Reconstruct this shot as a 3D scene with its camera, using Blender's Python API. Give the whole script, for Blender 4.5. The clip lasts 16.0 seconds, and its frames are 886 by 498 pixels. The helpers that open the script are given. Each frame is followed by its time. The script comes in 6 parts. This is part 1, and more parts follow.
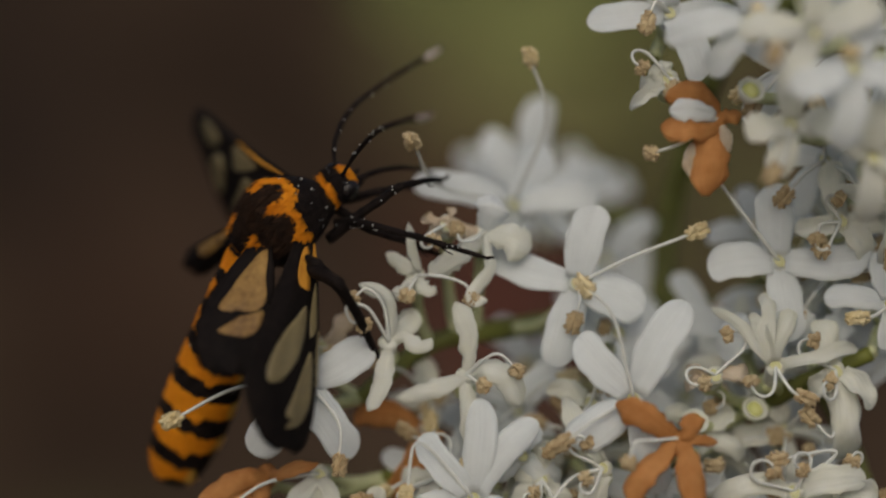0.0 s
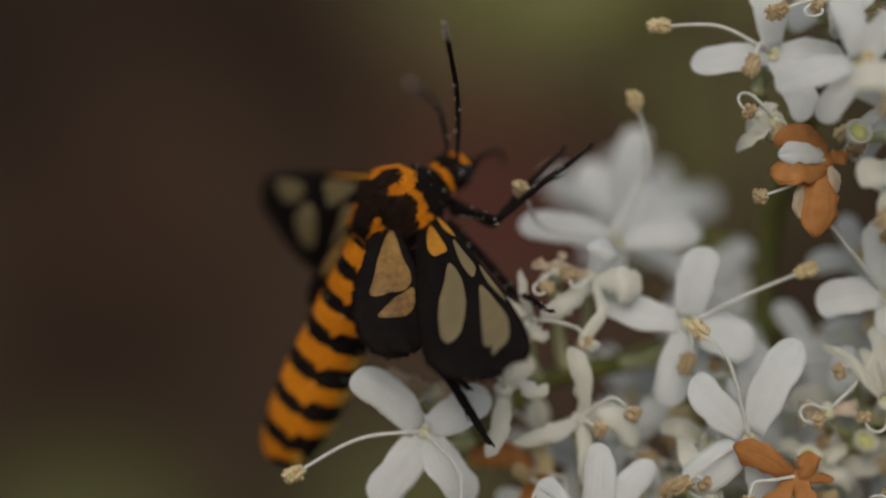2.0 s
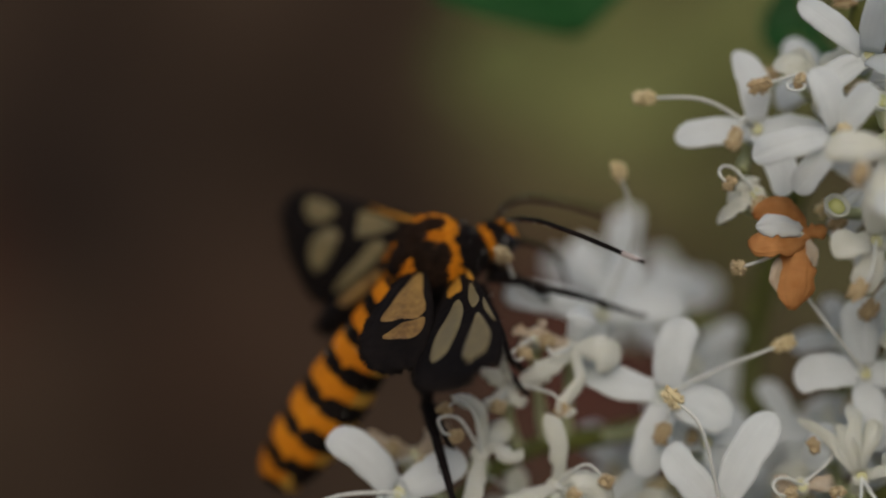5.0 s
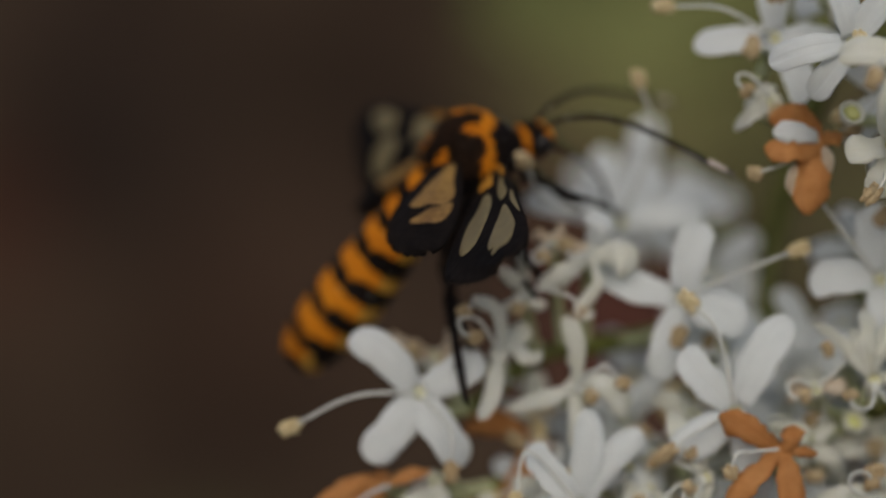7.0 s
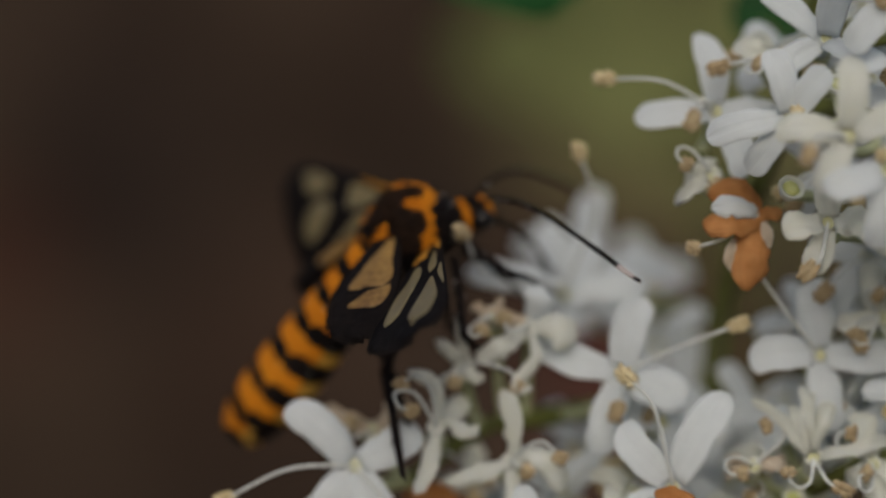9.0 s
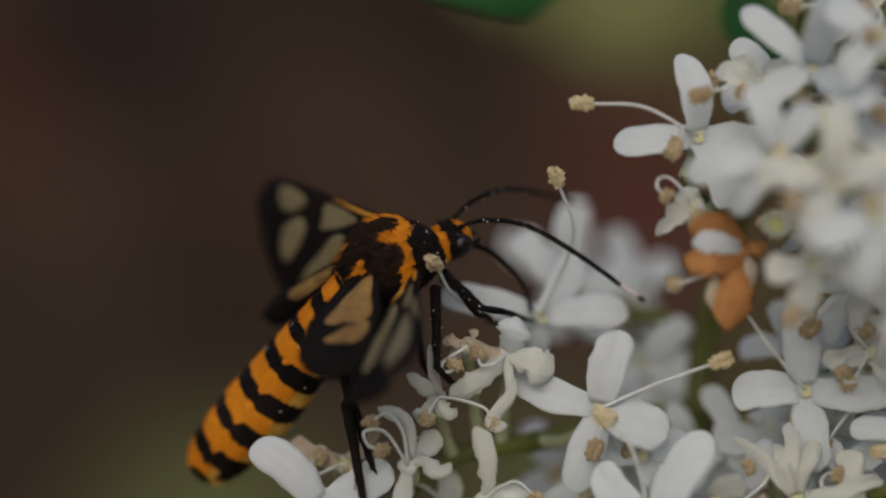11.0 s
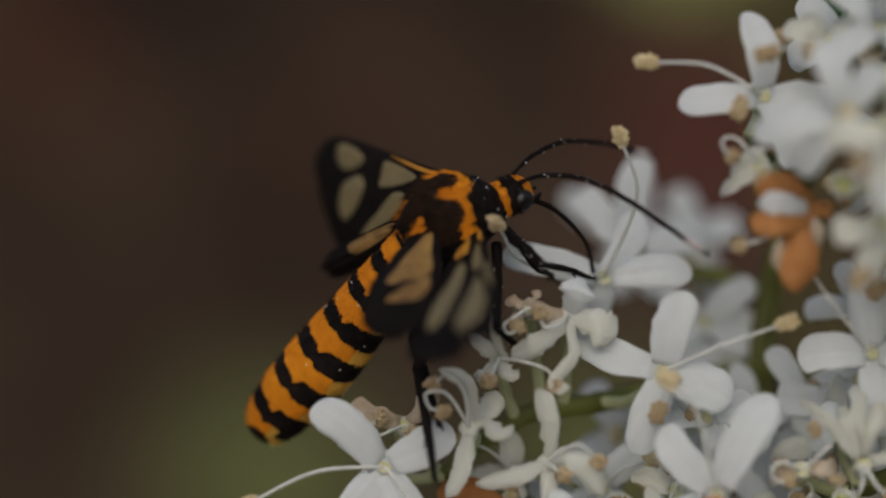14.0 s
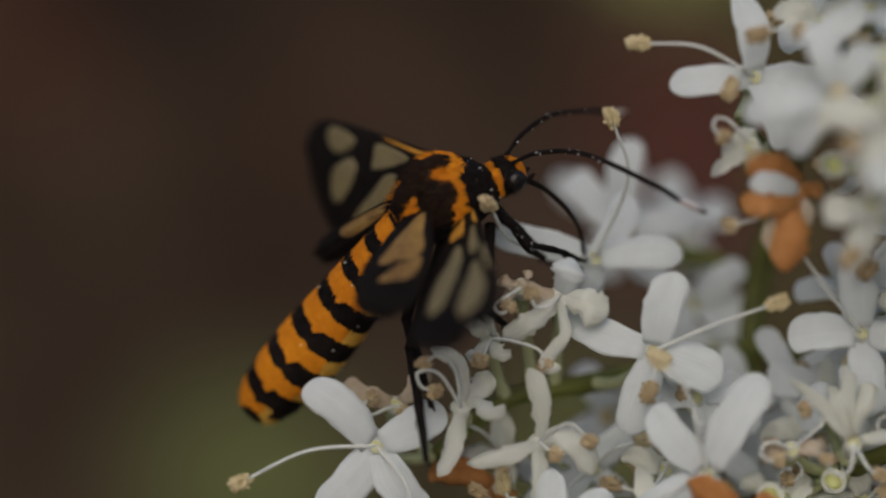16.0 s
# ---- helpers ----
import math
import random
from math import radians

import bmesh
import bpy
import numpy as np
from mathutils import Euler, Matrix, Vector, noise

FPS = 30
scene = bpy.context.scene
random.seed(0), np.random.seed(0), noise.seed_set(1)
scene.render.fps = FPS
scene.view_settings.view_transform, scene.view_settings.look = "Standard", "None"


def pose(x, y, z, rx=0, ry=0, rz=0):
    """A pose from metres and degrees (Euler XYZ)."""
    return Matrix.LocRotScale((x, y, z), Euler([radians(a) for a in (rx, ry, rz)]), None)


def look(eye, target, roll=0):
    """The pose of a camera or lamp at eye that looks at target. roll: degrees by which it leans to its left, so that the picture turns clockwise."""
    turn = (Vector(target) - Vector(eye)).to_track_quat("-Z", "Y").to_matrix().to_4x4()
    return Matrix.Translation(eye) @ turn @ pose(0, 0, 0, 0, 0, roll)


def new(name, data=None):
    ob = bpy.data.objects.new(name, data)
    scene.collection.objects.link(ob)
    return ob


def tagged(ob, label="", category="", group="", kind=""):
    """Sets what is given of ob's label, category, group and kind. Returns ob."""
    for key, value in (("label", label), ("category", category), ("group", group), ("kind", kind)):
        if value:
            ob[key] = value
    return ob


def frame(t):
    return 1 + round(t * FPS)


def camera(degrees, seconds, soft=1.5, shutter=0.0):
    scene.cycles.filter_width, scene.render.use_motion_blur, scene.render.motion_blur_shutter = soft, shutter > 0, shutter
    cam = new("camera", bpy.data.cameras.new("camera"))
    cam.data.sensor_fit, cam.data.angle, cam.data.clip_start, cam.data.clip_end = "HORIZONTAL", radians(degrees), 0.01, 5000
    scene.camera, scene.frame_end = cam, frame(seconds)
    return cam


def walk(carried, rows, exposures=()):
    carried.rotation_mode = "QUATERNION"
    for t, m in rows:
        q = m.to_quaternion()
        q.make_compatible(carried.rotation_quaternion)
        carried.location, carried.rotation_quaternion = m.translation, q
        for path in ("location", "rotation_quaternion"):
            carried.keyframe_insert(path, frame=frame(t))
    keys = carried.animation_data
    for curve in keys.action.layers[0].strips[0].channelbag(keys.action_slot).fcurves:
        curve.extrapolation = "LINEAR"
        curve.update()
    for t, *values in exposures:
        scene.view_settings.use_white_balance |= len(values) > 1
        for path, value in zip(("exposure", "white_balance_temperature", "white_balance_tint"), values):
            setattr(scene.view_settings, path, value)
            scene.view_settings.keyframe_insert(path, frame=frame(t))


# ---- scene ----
cam = camera(16.0, 16.0, 2.2, 0.35)
cam.data.dof.use_dof = True
cam.data.dof.focus_distance = 0.1376
cam.data.dof.aperture_fstop = 12.5
PATH = [
    (0, (-0.01097, -0.13793, 0.01610), (-0.00593, 0.00067, 0.00154), 0.10),
    (0.5, (-0.01271, -0.13784, 0.02046), (-0.00824, 0.00014, 0.00068), -0.59),
    (1, (-0.01500, -0.13628, 0.02130), (-0.01188, 0.00332, 0.00081), -3.59),
    (1.5, (-0.01564, -0.13636, 0.02149), (-0.01113, 0.00143, 0.00046), -1.63),
    (2, (-0.01791, -0.13797, 0.02454), (-0.01090, -0.00024, 0.00386), -1.58),
    (2.5, (-0.01923, -0.13841, 0.02407), (-0.01058, -0.00043, 0.00573), -1.44),
    (3, (-0.01672, -0.13859, 0.02298), (-0.00942, -0.00032, 0.00634), -1.10),
    (3.5, (-0.01141, -0.13962, 0.02039), (-0.00832, -0.00091, 0.00625), -0.56),
    (3.7, (-0.01428, -0.13853, 0.02125), (-0.00898, -0.00004, 0.00573), -0.39),
    (5.8, (-0.00816, -0.14161, 0.01649), (-0.00843, -0.00263, 0.00500), 0.09),
    (6, (-0.00754, -0.14194, 0.01577), (-0.00655, -0.00305, 0.00322), 0.28),
    (6.5, (-0.00850, -0.14293, 0.01568), (-0.00936, -0.00407, 0.00267), 0.25),
    (7, (-0.01074, -0.14282, 0.01699), (-0.01095, -0.00409, 0.00271), 0.29),
    (7.5, (-0.00731, -0.14199, 0.01607), (-0.01006, -0.00314, 0.00335), 0.09),
    (8, (-0.00789, -0.14140, 0.01712), (-0.00929, -0.00248, 0.00490), 0.23),
    (8.5, (-0.01021, -0.14155, 0.01842), (-0.00935, -0.00275, 0.00489), 0.73),
    (8.7, (-0.00793, -0.14209, 0.01782), (-0.00820, -0.00315, 0.00583), 0.80),
    (10.8, (-0.00381, -0.13405, 0.02970), (-0.00794, 0.00339, 0.00640), 0.48),
    (11, (-0.00400, -0.13458, 0.02929), (-0.00698, 0.00299, 0.00654), 0.51),
    (11.5, (-0.00435, -0.13503, 0.03007), (-0.00852, 0.00228, 0.00603), 0.43),
    (12, (-0.00416, -0.13476, 0.02902), (-0.00805, 0.00236, 0.00392), 0.42),
    (12.5, (-0.00374, -0.13371, 0.02861), (-0.00760, 0.00339, 0.00339), 0.52),
    (13, (-0.00441, -0.13278, 0.02968), (-0.00762, 0.00441, 0.00479), 0.65),
    (13.5, (-0.00382, -0.13275, 0.02928), (-0.00668, 0.00448, 0.00460), 0.69),
    (14, (-0.00456, -0.13303, 0.02991), (-0.00973, 0.00400, 0.00452), 0.42),
    (14.5, (-0.00401, -0.13312, 0.02965), (-0.00911, 0.00390, 0.00418), 0.53),
    (15, (-0.00382, -0.13330, 0.02901), (-0.00891, 0.00375, 0.00368), 0.65),
    (15.5, (-0.00441, -0.13356, 0.02861), (-0.00762, 0.00362, 0.00372), 0.90),
    (16, (-0.00493, -0.13383, 0.02886), (-0.00933, 0.00329, 0.00379), 0.59),
]

# the clip's camera cools its white balance a little on the way
walk(cam, [(t, look(eye, target, roll)) for t, eye, target, roll in PATH],
     [(0, 0.0, 6900, 10), (3.7, 0.0, 6850, 10), (5.8, 0.0, 6700, 10), (8.7, 0.0, 6600, 10), (10.8, 0.0, 6570, 11), (16, 0.0, 6570, 11)])

# ---- world and light: overcast daylight
world = bpy.data.worlds.new("overcast_sky")
scene.world = world
world.use_nodes = True
sky = world.node_tree.nodes.new("ShaderNodeTexSky")
sky.sky_type, sky.sun_disc = "NISHITA", False
sky.sun_elevation, sky.sun_rotation = radians(38), radians(187)
sky.air_density, sky.dust_density, sky.ozone_density = 1.0, 4.0, 1.0
world.node_tree.nodes["Background"].inputs["Strength"].default_value = 0.094
world.node_tree.links.new(sky.outputs["Color"], world.node_tree.nodes["Background"].inputs["Color"])
sun = new("sun", bpy.data.lights.new("sun", "SUN"))
sun.data.energy, sun.data.angle, sun.data.color = 0.42, radians(40), (0.88, 0.97, 1.0)
sun.matrix_world = look((-0.12, -1.0, 0.74), (0, 0, 0))
scene.view_settings.exposure = 0.0


# ---- materials
def material(name, base, rough=0.6, vary=0.15, scale=900.0, bump=0.0, second=None, spots=0.0, through_light=0.0, gloss=0.35, veins=0.0):
    """A surface with colour variation at two scales and fine relief; scale is in cycles a metre. veins: ribs along a petal."""
    m = bpy.data.materials.new(name)
    m.use_nodes = True
    nt = m.node_tree
    b = nt.nodes["Principled BSDF"]
    co = nt.nodes.new("ShaderNodeTexCoord")
    coarse = nt.nodes.new("ShaderNodeTexNoise")
    coarse.inputs["Scale"].default_value, coarse.inputs["Detail"].default_value = scale * 0.22, 3
    fine = nt.nodes.new("ShaderNodeTexNoise")
    fine.inputs["Scale"].default_value, fine.inputs["Detail"].default_value = scale * 2.0, 4
    for n in (coarse, fine):
        nt.links.new(co.outputs["Object"], n.inputs["Vector"])
    add = nt.nodes.new("ShaderNodeMath")
    add.operation = "MULTIPLY_ADD"
    add.inputs[1].default_value = 0.5
    nt.links.new(fine.outputs["Fac"], add.inputs[0])
    half = nt.nodes.new("ShaderNodeMath")
    half.operation = "MULTIPLY"
    half.inputs[1].default_value = 0.5
    nt.links.new(coarse.outputs["Fac"], half.inputs[0])
    nt.links.new(half.outputs[0], add.inputs[2])
    ramp = nt.nodes.new("ShaderNodeValToRGB")
    other = second or tuple(c * (1 - vary) for c in base)
    e = ramp.color_ramp.elements
    e[0].position, e[1].position = 0.5 - 0.14 + spots, 0.5 + 0.14 + spots
    e[0].color, e[1].color = (*other, 1), (*base, 1)
    nt.links.new(add.outputs[0], ramp.inputs["Fac"])
    nt.links.new(ramp.outputs["Color"], b.inputs["Base Color"])
    b.inputs["Roughness"].default_value, b.inputs["Specular IOR Level"].default_value = rough, gloss
    if bump:
        bp = nt.nodes.new("ShaderNodeBump")
        bp.inputs["Strength"].default_value, bp.inputs["Distance"].default_value = bump, 0.00008
        nt.links.new(fine.outputs["Fac"], bp.inputs["Height"])
        nt.links.new(bp.outputs["Normal"], b.inputs["Normal"])
    if veins:
        stretch = nt.nodes.new("ShaderNodeVectorMath")
        stretch.operation = "MULTIPLY_ADD"
        stretch.inputs[1].default_value = (15, 1.6, 0)
        info = nt.nodes.new("ShaderNodeObjectInfo")
        nt.links.new(co.outputs["UV"], stretch.inputs[0])
        apart = nt.nodes.new("ShaderNodeMath")
        apart.operation = "MULTIPLY"
        apart.inputs[1].default_value = 40.0
        nt.links.new(info.outputs["Random"], apart.inputs[0])
        nt.links.new(apart.outputs[0], stretch.inputs[2])
        ribs = nt.nodes.new("ShaderNodeTexNoise")
        ribs.inputs["Scale"].default_value, ribs.inputs["Detail"].default_value = 1.0, 3
        nt.links.new(stretch.outputs[0], ribs.inputs["Vector"])
        raised = nt.nodes.new("ShaderNodeBump")
        raised.inputs["Strength"].default_value, raised.inputs["Distance"].default_value = veins, 0.00012
        nt.links.new(ribs.outputs["Fac"], raised.inputs["Height"])
        nt.links.new(bp.outputs["Normal"], raised.inputs["Normal"])
        nt.links.new(raised.outputs["Normal"], b.inputs["Normal"])
        tone = nt.nodes.new("ShaderNodeMapRange")
        tone.inputs["From Min"].default_value, tone.inputs["From Max"].default_value = 0.3, 0.7
        tone.inputs["To Min"].default_value, tone.inputs["To Max"].default_value = 0.96, 1.05
        nt.links.new(ribs.outputs["Fac"], tone.inputs["Value"])
        shade = nt.nodes.new("ShaderNodeVectorMath")
        shade.operation = "SCALE"
        nt.links.new(ramp.outputs["Color"], shade.inputs[0])
        nt.links.new(tone.outputs[0], shade.inputs["Scale"])
        nt.links.new(shade.outputs[0], b.inputs["Base Color"])
    if through_light:
        tr = nt.nodes.new("ShaderNodeBsdfTranslucent")
        mix = nt.nodes.new("ShaderNodeMixShader")
        mix.inputs[0].default_value = through_light
        nt.links.new(ramp.outputs["Color"], tr.inputs["Color"])
        nt.links.new(b.outputs[0], mix.inputs[1])
        nt.links.new(tr.outputs[0], mix.inputs[2])
        nt.links.new(mix.outputs[0], nt.nodes["Material Output"].inputs["Surface"])
    return m


PETAL_WHITE = material("petal_white", (0.85, 0.89, 0.90), 0.5, scale=700, bump=0.25, second=(0.79, 0.83, 0.84), through_light=0.45, gloss=0.22, veins=0.55)
PETAL_CREAM = material("petal_cream", (0.87, 0.89, 0.85), 0.5, scale=600, bump=0.5, second=(0.85, 0.86, 0.77), through_light=0.45, gloss=0.22, veins=0.9)
PETAL_TAN = material("petal_tan", (0.72, 0.66, 0.55), 0.6, scale=500, bump=0.7, second=(0.49, 0.37, 0.24), through_light=0.2, veins=0.9)
PETAL_RUST = material("petal_rust", (0.64, 0.32, 0.12), 0.65, scale=900, bump=0.9, second=(0.50, 0.21, 0.065), through_light=0.35, gloss=0.2, veins=0.9)
FILAMENT = material("filament", (0.66, 0.69, 0.66), 0.5, scale=900, bump=0.2)
ANTHER = material("anther", (0.70, 0.62, 0.40), 0.85, scale=1600, bump=1.0, second=(0.52, 0.41, 0.21))
ANTHER_OLD = material("anther_old", (0.52, 0.43, 0.27), 0.85, scale=1600, bump=1.0, second=(0.33, 0.23, 0.12))
THROAT = material("throat", (0.58, 0.58, 0.34), 0.6, scale=1500, bump=0.8, second=(0.44, 0.44, 0.2))
OVARY = material("ovary", (0.62, 0.64, 0.28), 0.5, scale=900, bump=0.4, second=(0.52, 0.55, 0.18))
STEM_PALE = material("stem_pale", (0.55, 0.58, 0.36), 0.55, scale=500, bump=0.4, second=(0.42, 0.46, 0.24))
STEM_GREEN = material("stem_green", (0.15, 0.165, 0.030), 0.6, scale=300, bump=0.6, second=(0.085, 0.09, 0.02))
LEAF_GREEN = material("leaf_green", (0.018, 0.085, 0.02), 0.5, scale=120, bump=0.3, second=(0.012, 0.055, 0.014), through_light=0.12, gloss=0.12)
LEAF_OLIVE = material("leaf_olive", (0.25, 0.265, 0.095), 0.6, scale=60, bump=0.2, second=(0.12, 0.14, 0.05), through_light=0.3, gloss=0.15)
SCALE_ORANGE = material("scale_orange", (0.63, 0.235, 0.012), 0.7, scale=1400, bump=0.5, second=(0.51, 0.165, 0.009), gloss=0.1)
SCALE_BLACK = material("scale_black", (0.016, 0.012, 0.011), 0.6, scale=1400, bump=1.0, second=(0.006, 0.005, 0.005), gloss=0.04)
SCALE_PALE = material("scale_pale", (0.62, 0.38, 0.08), 0.7, scale=1400, bump=0.5, second=(0.50, 0.27, 0.04), gloss=0.1)
HAIR_BROWN = material("hair_brown", (0.034, 0.018, 0.011), 0.7, scale=1600, bump=0.8, second=(0.012, 0.008, 0.006), gloss=0.06)
WING_BLACK = material("wing_black", (0.013, 0.010, 0.009), 0.65, scale=1200, bump=0.8, second=(0.006, 0.005, 0.005), gloss=0.04)
WING_PANE = material("wing_pane", (0.30, 0.24, 0.12), 0.35, scale=700, bump=0.3, second=(0.22, 0.18, 0.10), through_light=0.3)
WING_AMBER = material("wing_amber", (0.46, 0.275, 0.085), 0.45, scale=1500, bump=0.9, second=(0.20, 0.11, 0.04), through_light=0.3)
SCALE_AMBER = material("scale_amber", (0.55, 0.26, 0.035), 0.6, scale=1300, bump=0.6, second=(0.40, 0.17, 0.025), gloss=0.1)
EYE_BLACK = material("eye_black", (0.012, 0.010, 0.010), 0.25, scale=3000, bump=0.6)
PALE_TIP = material("pale_tip", (0.55, 0.48, 0.46), 0.6, scale=1500, bump=0.5)
LITTER = material("leaf_litter", (0.10, 0.065, 0.042), 0.9, scale=40, bump=0.6, second=(0.035, 0.022, 0.016))

# ---- the plant's own axes: right, up, and away from the viewer, in millimetres from the central bloom
TILT = radians(-8)
RIGHT, UP, AWAY = Vector((1, 0, 0)), Vector((0, math.sin(-TILT), math.cos(TILT))), Vector((0, math.cos(TILT), math.sin(TILT)))
MM = 0.001


def spot(p):
    return RIGHT * p[0] + UP * p[1] + AWAY * p[2]


def part(name, bm, mat, parent=None, label="", smooth=True):
    """Links a bmesh, modelled in millimetres, as one mesh object."""
    me = bpy.data.meshes.new(name)
    bmesh.ops.recalc_face_normals(bm, faces=bm.faces)
    for v in bm.verts:
        v.co *= MM
    for f in bm.faces:
        f.smooth = smooth
    bm.to_mesh(me)
    bm.free()
    for m in mat if isinstance(mat, (list, tuple)) else [mat]:
        me.materials.append(m)
    ob = new(name, me)
    ob.parent = parent
    return tagged(ob, label)


def sheet(top, bottom):
    """A closed shell from two equal grids of points."""
    bm = bmesh.new()
    a = [[bm.verts.new(p) for p in row] for row in top]
    b = [[bm.verts.new(p) for p in row] for row in bottom]
    n, k = len(a), len(a[0])
    uv = bm.loops.layers.uv.new("UVMap")
    place = {v: (j / (k - 1) - 0.5, i / (n - 1)) for grid in (a, b) for i, row in enumerate(grid) for j, v in enumerate(row)}
    for i in range(n - 1):
        for j in range(k - 1):
            bm.faces.new((a[i][j], a[i + 1][j], a[i + 1][j + 1], a[i][j + 1]))
            bm.faces.new((b[i][j], b[i][j + 1], b[i + 1][j + 1], b[i + 1][j]))
    for i in range(n - 1):
        bm.faces.new((a[i][0], b[i][0], b[i + 1][0], a[i + 1][0]))
        bm.faces.new((a[i][-1], a[i + 1][-1], b[i + 1][-1], b[i][-1]))
    for j in range(k - 1):
        bm.faces.new((a[0][j], a[0][j + 1], b[0][j + 1], b[0][j]))
        bm.faces.new((a[-1][j], b[-1][j], b[-1][j + 1], a[-1][j + 1]))
    for f in bm.faces:
        for corner in f.loops:
            corner[uv].uv = place[corner.vert]
    return bm


def curve(points, steps):
    """Points along a smooth curve through the given ones (Catmull-Rom)."""
    p = [Vector(q) for q in points]
    p = [2 * p[0] - p[1], *p, 2 * p[-1] - p[-2]]
    out = []
    for i in range(1, len(p) - 2):
        for s in range(steps):
            t = s / steps
            out.append(0.5 * (2 * p[i] + (p[i + 1] - p[i - 1]) * t + (2 * p[i - 1] - 5 * p[i] + 4 * p[i + 1] - p[i + 2]) * t * t
                              + (3 * p[i] - p[i - 1] - 3 * p[i + 1] + p[i + 2]) * t ** 3))
    return out + [p[-2]]


def tube(points, radius, sides=8, lumps=0.0, bm=None):
    """A round rod along points; radius is a function of 0..1."""
    bm = bm or bmesh.new()
    rings, side = [], None
    for i, p in enumerate(points):
        ahead = (points[min(i + 1, len(points) - 1)] - points[max(i - 1, 0)]).normalized()
        side = (side or Vector((0.3, 0.5, 0.8)))
        side = (side - ahead * side.dot(ahead)).normalized()
        up = ahead.cross(side)
        r = radius(i / (len(points) - 1))
        ring = []
        for k in range(sides):
            a = 2 * math.pi * k / sides
            way = side * math.cos(a) + up * math.sin(a)
            q = p + way * r
            ring.append(bm.verts.new(q + way * (lumps * noise.noise(q * 3.1) if lumps else 0)))
        rings.append(ring)
    for a, b in zip(rings, rings[1:]):
        for k in range(sides):
            bm.faces.new((a[k], a[(k + 1) % sides], b[(k + 1) % sides], b[k]))
    bm.faces.new(rings[0][::-1]), bm.faces.new(rings[-1])
    return bm


def blob(centre, axis, length, radius, lumps=0.0, freq=4.0, rings=10, sides=12):
    """A rounded, lumpy body along an axis."""
    axis = axis.normalized()
    pts = [centre + axis * length * (-0.5 * math.cos(math.pi * i / rings)) for i in range(rings + 1)]
    return tube(pts, lambda t: max(0.02, radius * max(0.06, math.sin(math.pi * t)) ** 0.75), sides, lumps)


# ---- the stalk and its side branches
stalk = tagged(new("flower_stalk"), "branching olive-green flower stalk rising from the ground", "plant stalk")
stalk.location = AWAY * 0.008
STEMS = [
    [(5.68, -27.34, 11.50), (5.81, -11.22, 11.50), (5.17, -4.73, 10.50), (4.83, -0.51, 10.50), (5.36, 3.98, 10.50), (6.64, 9.01, 7.50), (7.91, 13.47, 0.80), (8.77, 17.69, -2.20)],
    [(4.83, -0.51, 10.50), (7.57, -1.01, 9.00), (9.77, -1.26, 7.50), (13.43, -1.29, 3.80)],
    [(4.84, -0.67, 10.50), (0.13, -1.44, 8.00), (-3.11, -1.92, 5.30), (-6.40, -2.58, 4.40), (-9.62, -5.02, 3.40)],
    [(5.47, -7.37, 10.50), (7.75, -5.79, 3.80), (9.94, -4.43, 0.80), (12.98, -3.05, -0.20)],
]
TWIGS = [
    [(5.58, -8.49, 11.00), (1.02, -7.29, 4.80), (-3.79, -7.50, 3.80), (-8.58, -8.59, 3.80)],
    [(5.20, 2.66, 10.50), (2.68, 3.62, 12.00), (-0.79, 3.85, 11.50), (-3.18, 3.88, 10.00)],
    [(7.20, 11.29, 3.80), (8.87, 11.97, -2.20), (10.70, 11.24, -5.20), (12.47, 9.63, -6.20)],
    [(6.34, 7.96, 8.50), (4.43, 9.26, 2.80), (3.56, 10.23, 0.80)],
    [(7.57, -1.01, 9.00), (10.5, 1.2, 6.0), (13.2, 3.4, 3.5), (15.0, 5.2, 2.5)],
    [(9.77, -1.26, 7.50), (11.6, -4.6, 5.5), (13.2, -8.4, 4.0), (13.8, -11.5, 3.0)],
    [(7.91, 13.47, 0.80), (10.6, 15.0, -1.0), (13.4, 15.2, -2.5)],
    [(7.40, 11.80, 3.00), (10.4, 9.6, 2.0), (13.4, 8.2, 0.5)],
]
WIDTHS = [0.66, 0.5, 0.52, 0.5, 0.45, 0.4, 0.45, 0.3, 0.4, 0.4, 0.35, 0.35]
NODES = []
for line, w in zip(STEMS + TWIGS, WIDTHS):
    pts = curve([spot(p) for p in line], 8)
    NODES += pts
    if w == 0.66:
        foot = pts[0]
        pts = curve([Vector((foot.x, foot.y + 4, -300)), Vector((foot.x + 3, foot.y + 2, -160)), foot], 8)[:-1] + pts
    part("stem" if w == 0.66 else "side_branch", tube([p - stalk.location / MM for p in pts], lambda t, w=w: w * (1.15 - 0.45 * t), 10, 0.06), STEM_GREEN, stalk)


# ---- flowers
LOOKS = {
    "white": (PETAL_WHITE, "fresh white four-petalled flower with long stamens"),
    "cream": (PETAL_CREAM, "fading cream flower with narrow curled petals"),
    "tan": (PETAL_TAN, "shrivelled tan and cream flower going brown"),
    "rust": (PETAL_RUST, "withered rust-orange flower with drooping petals"),
}
WHITE, CREAM, TAN, RUST = LOOKS


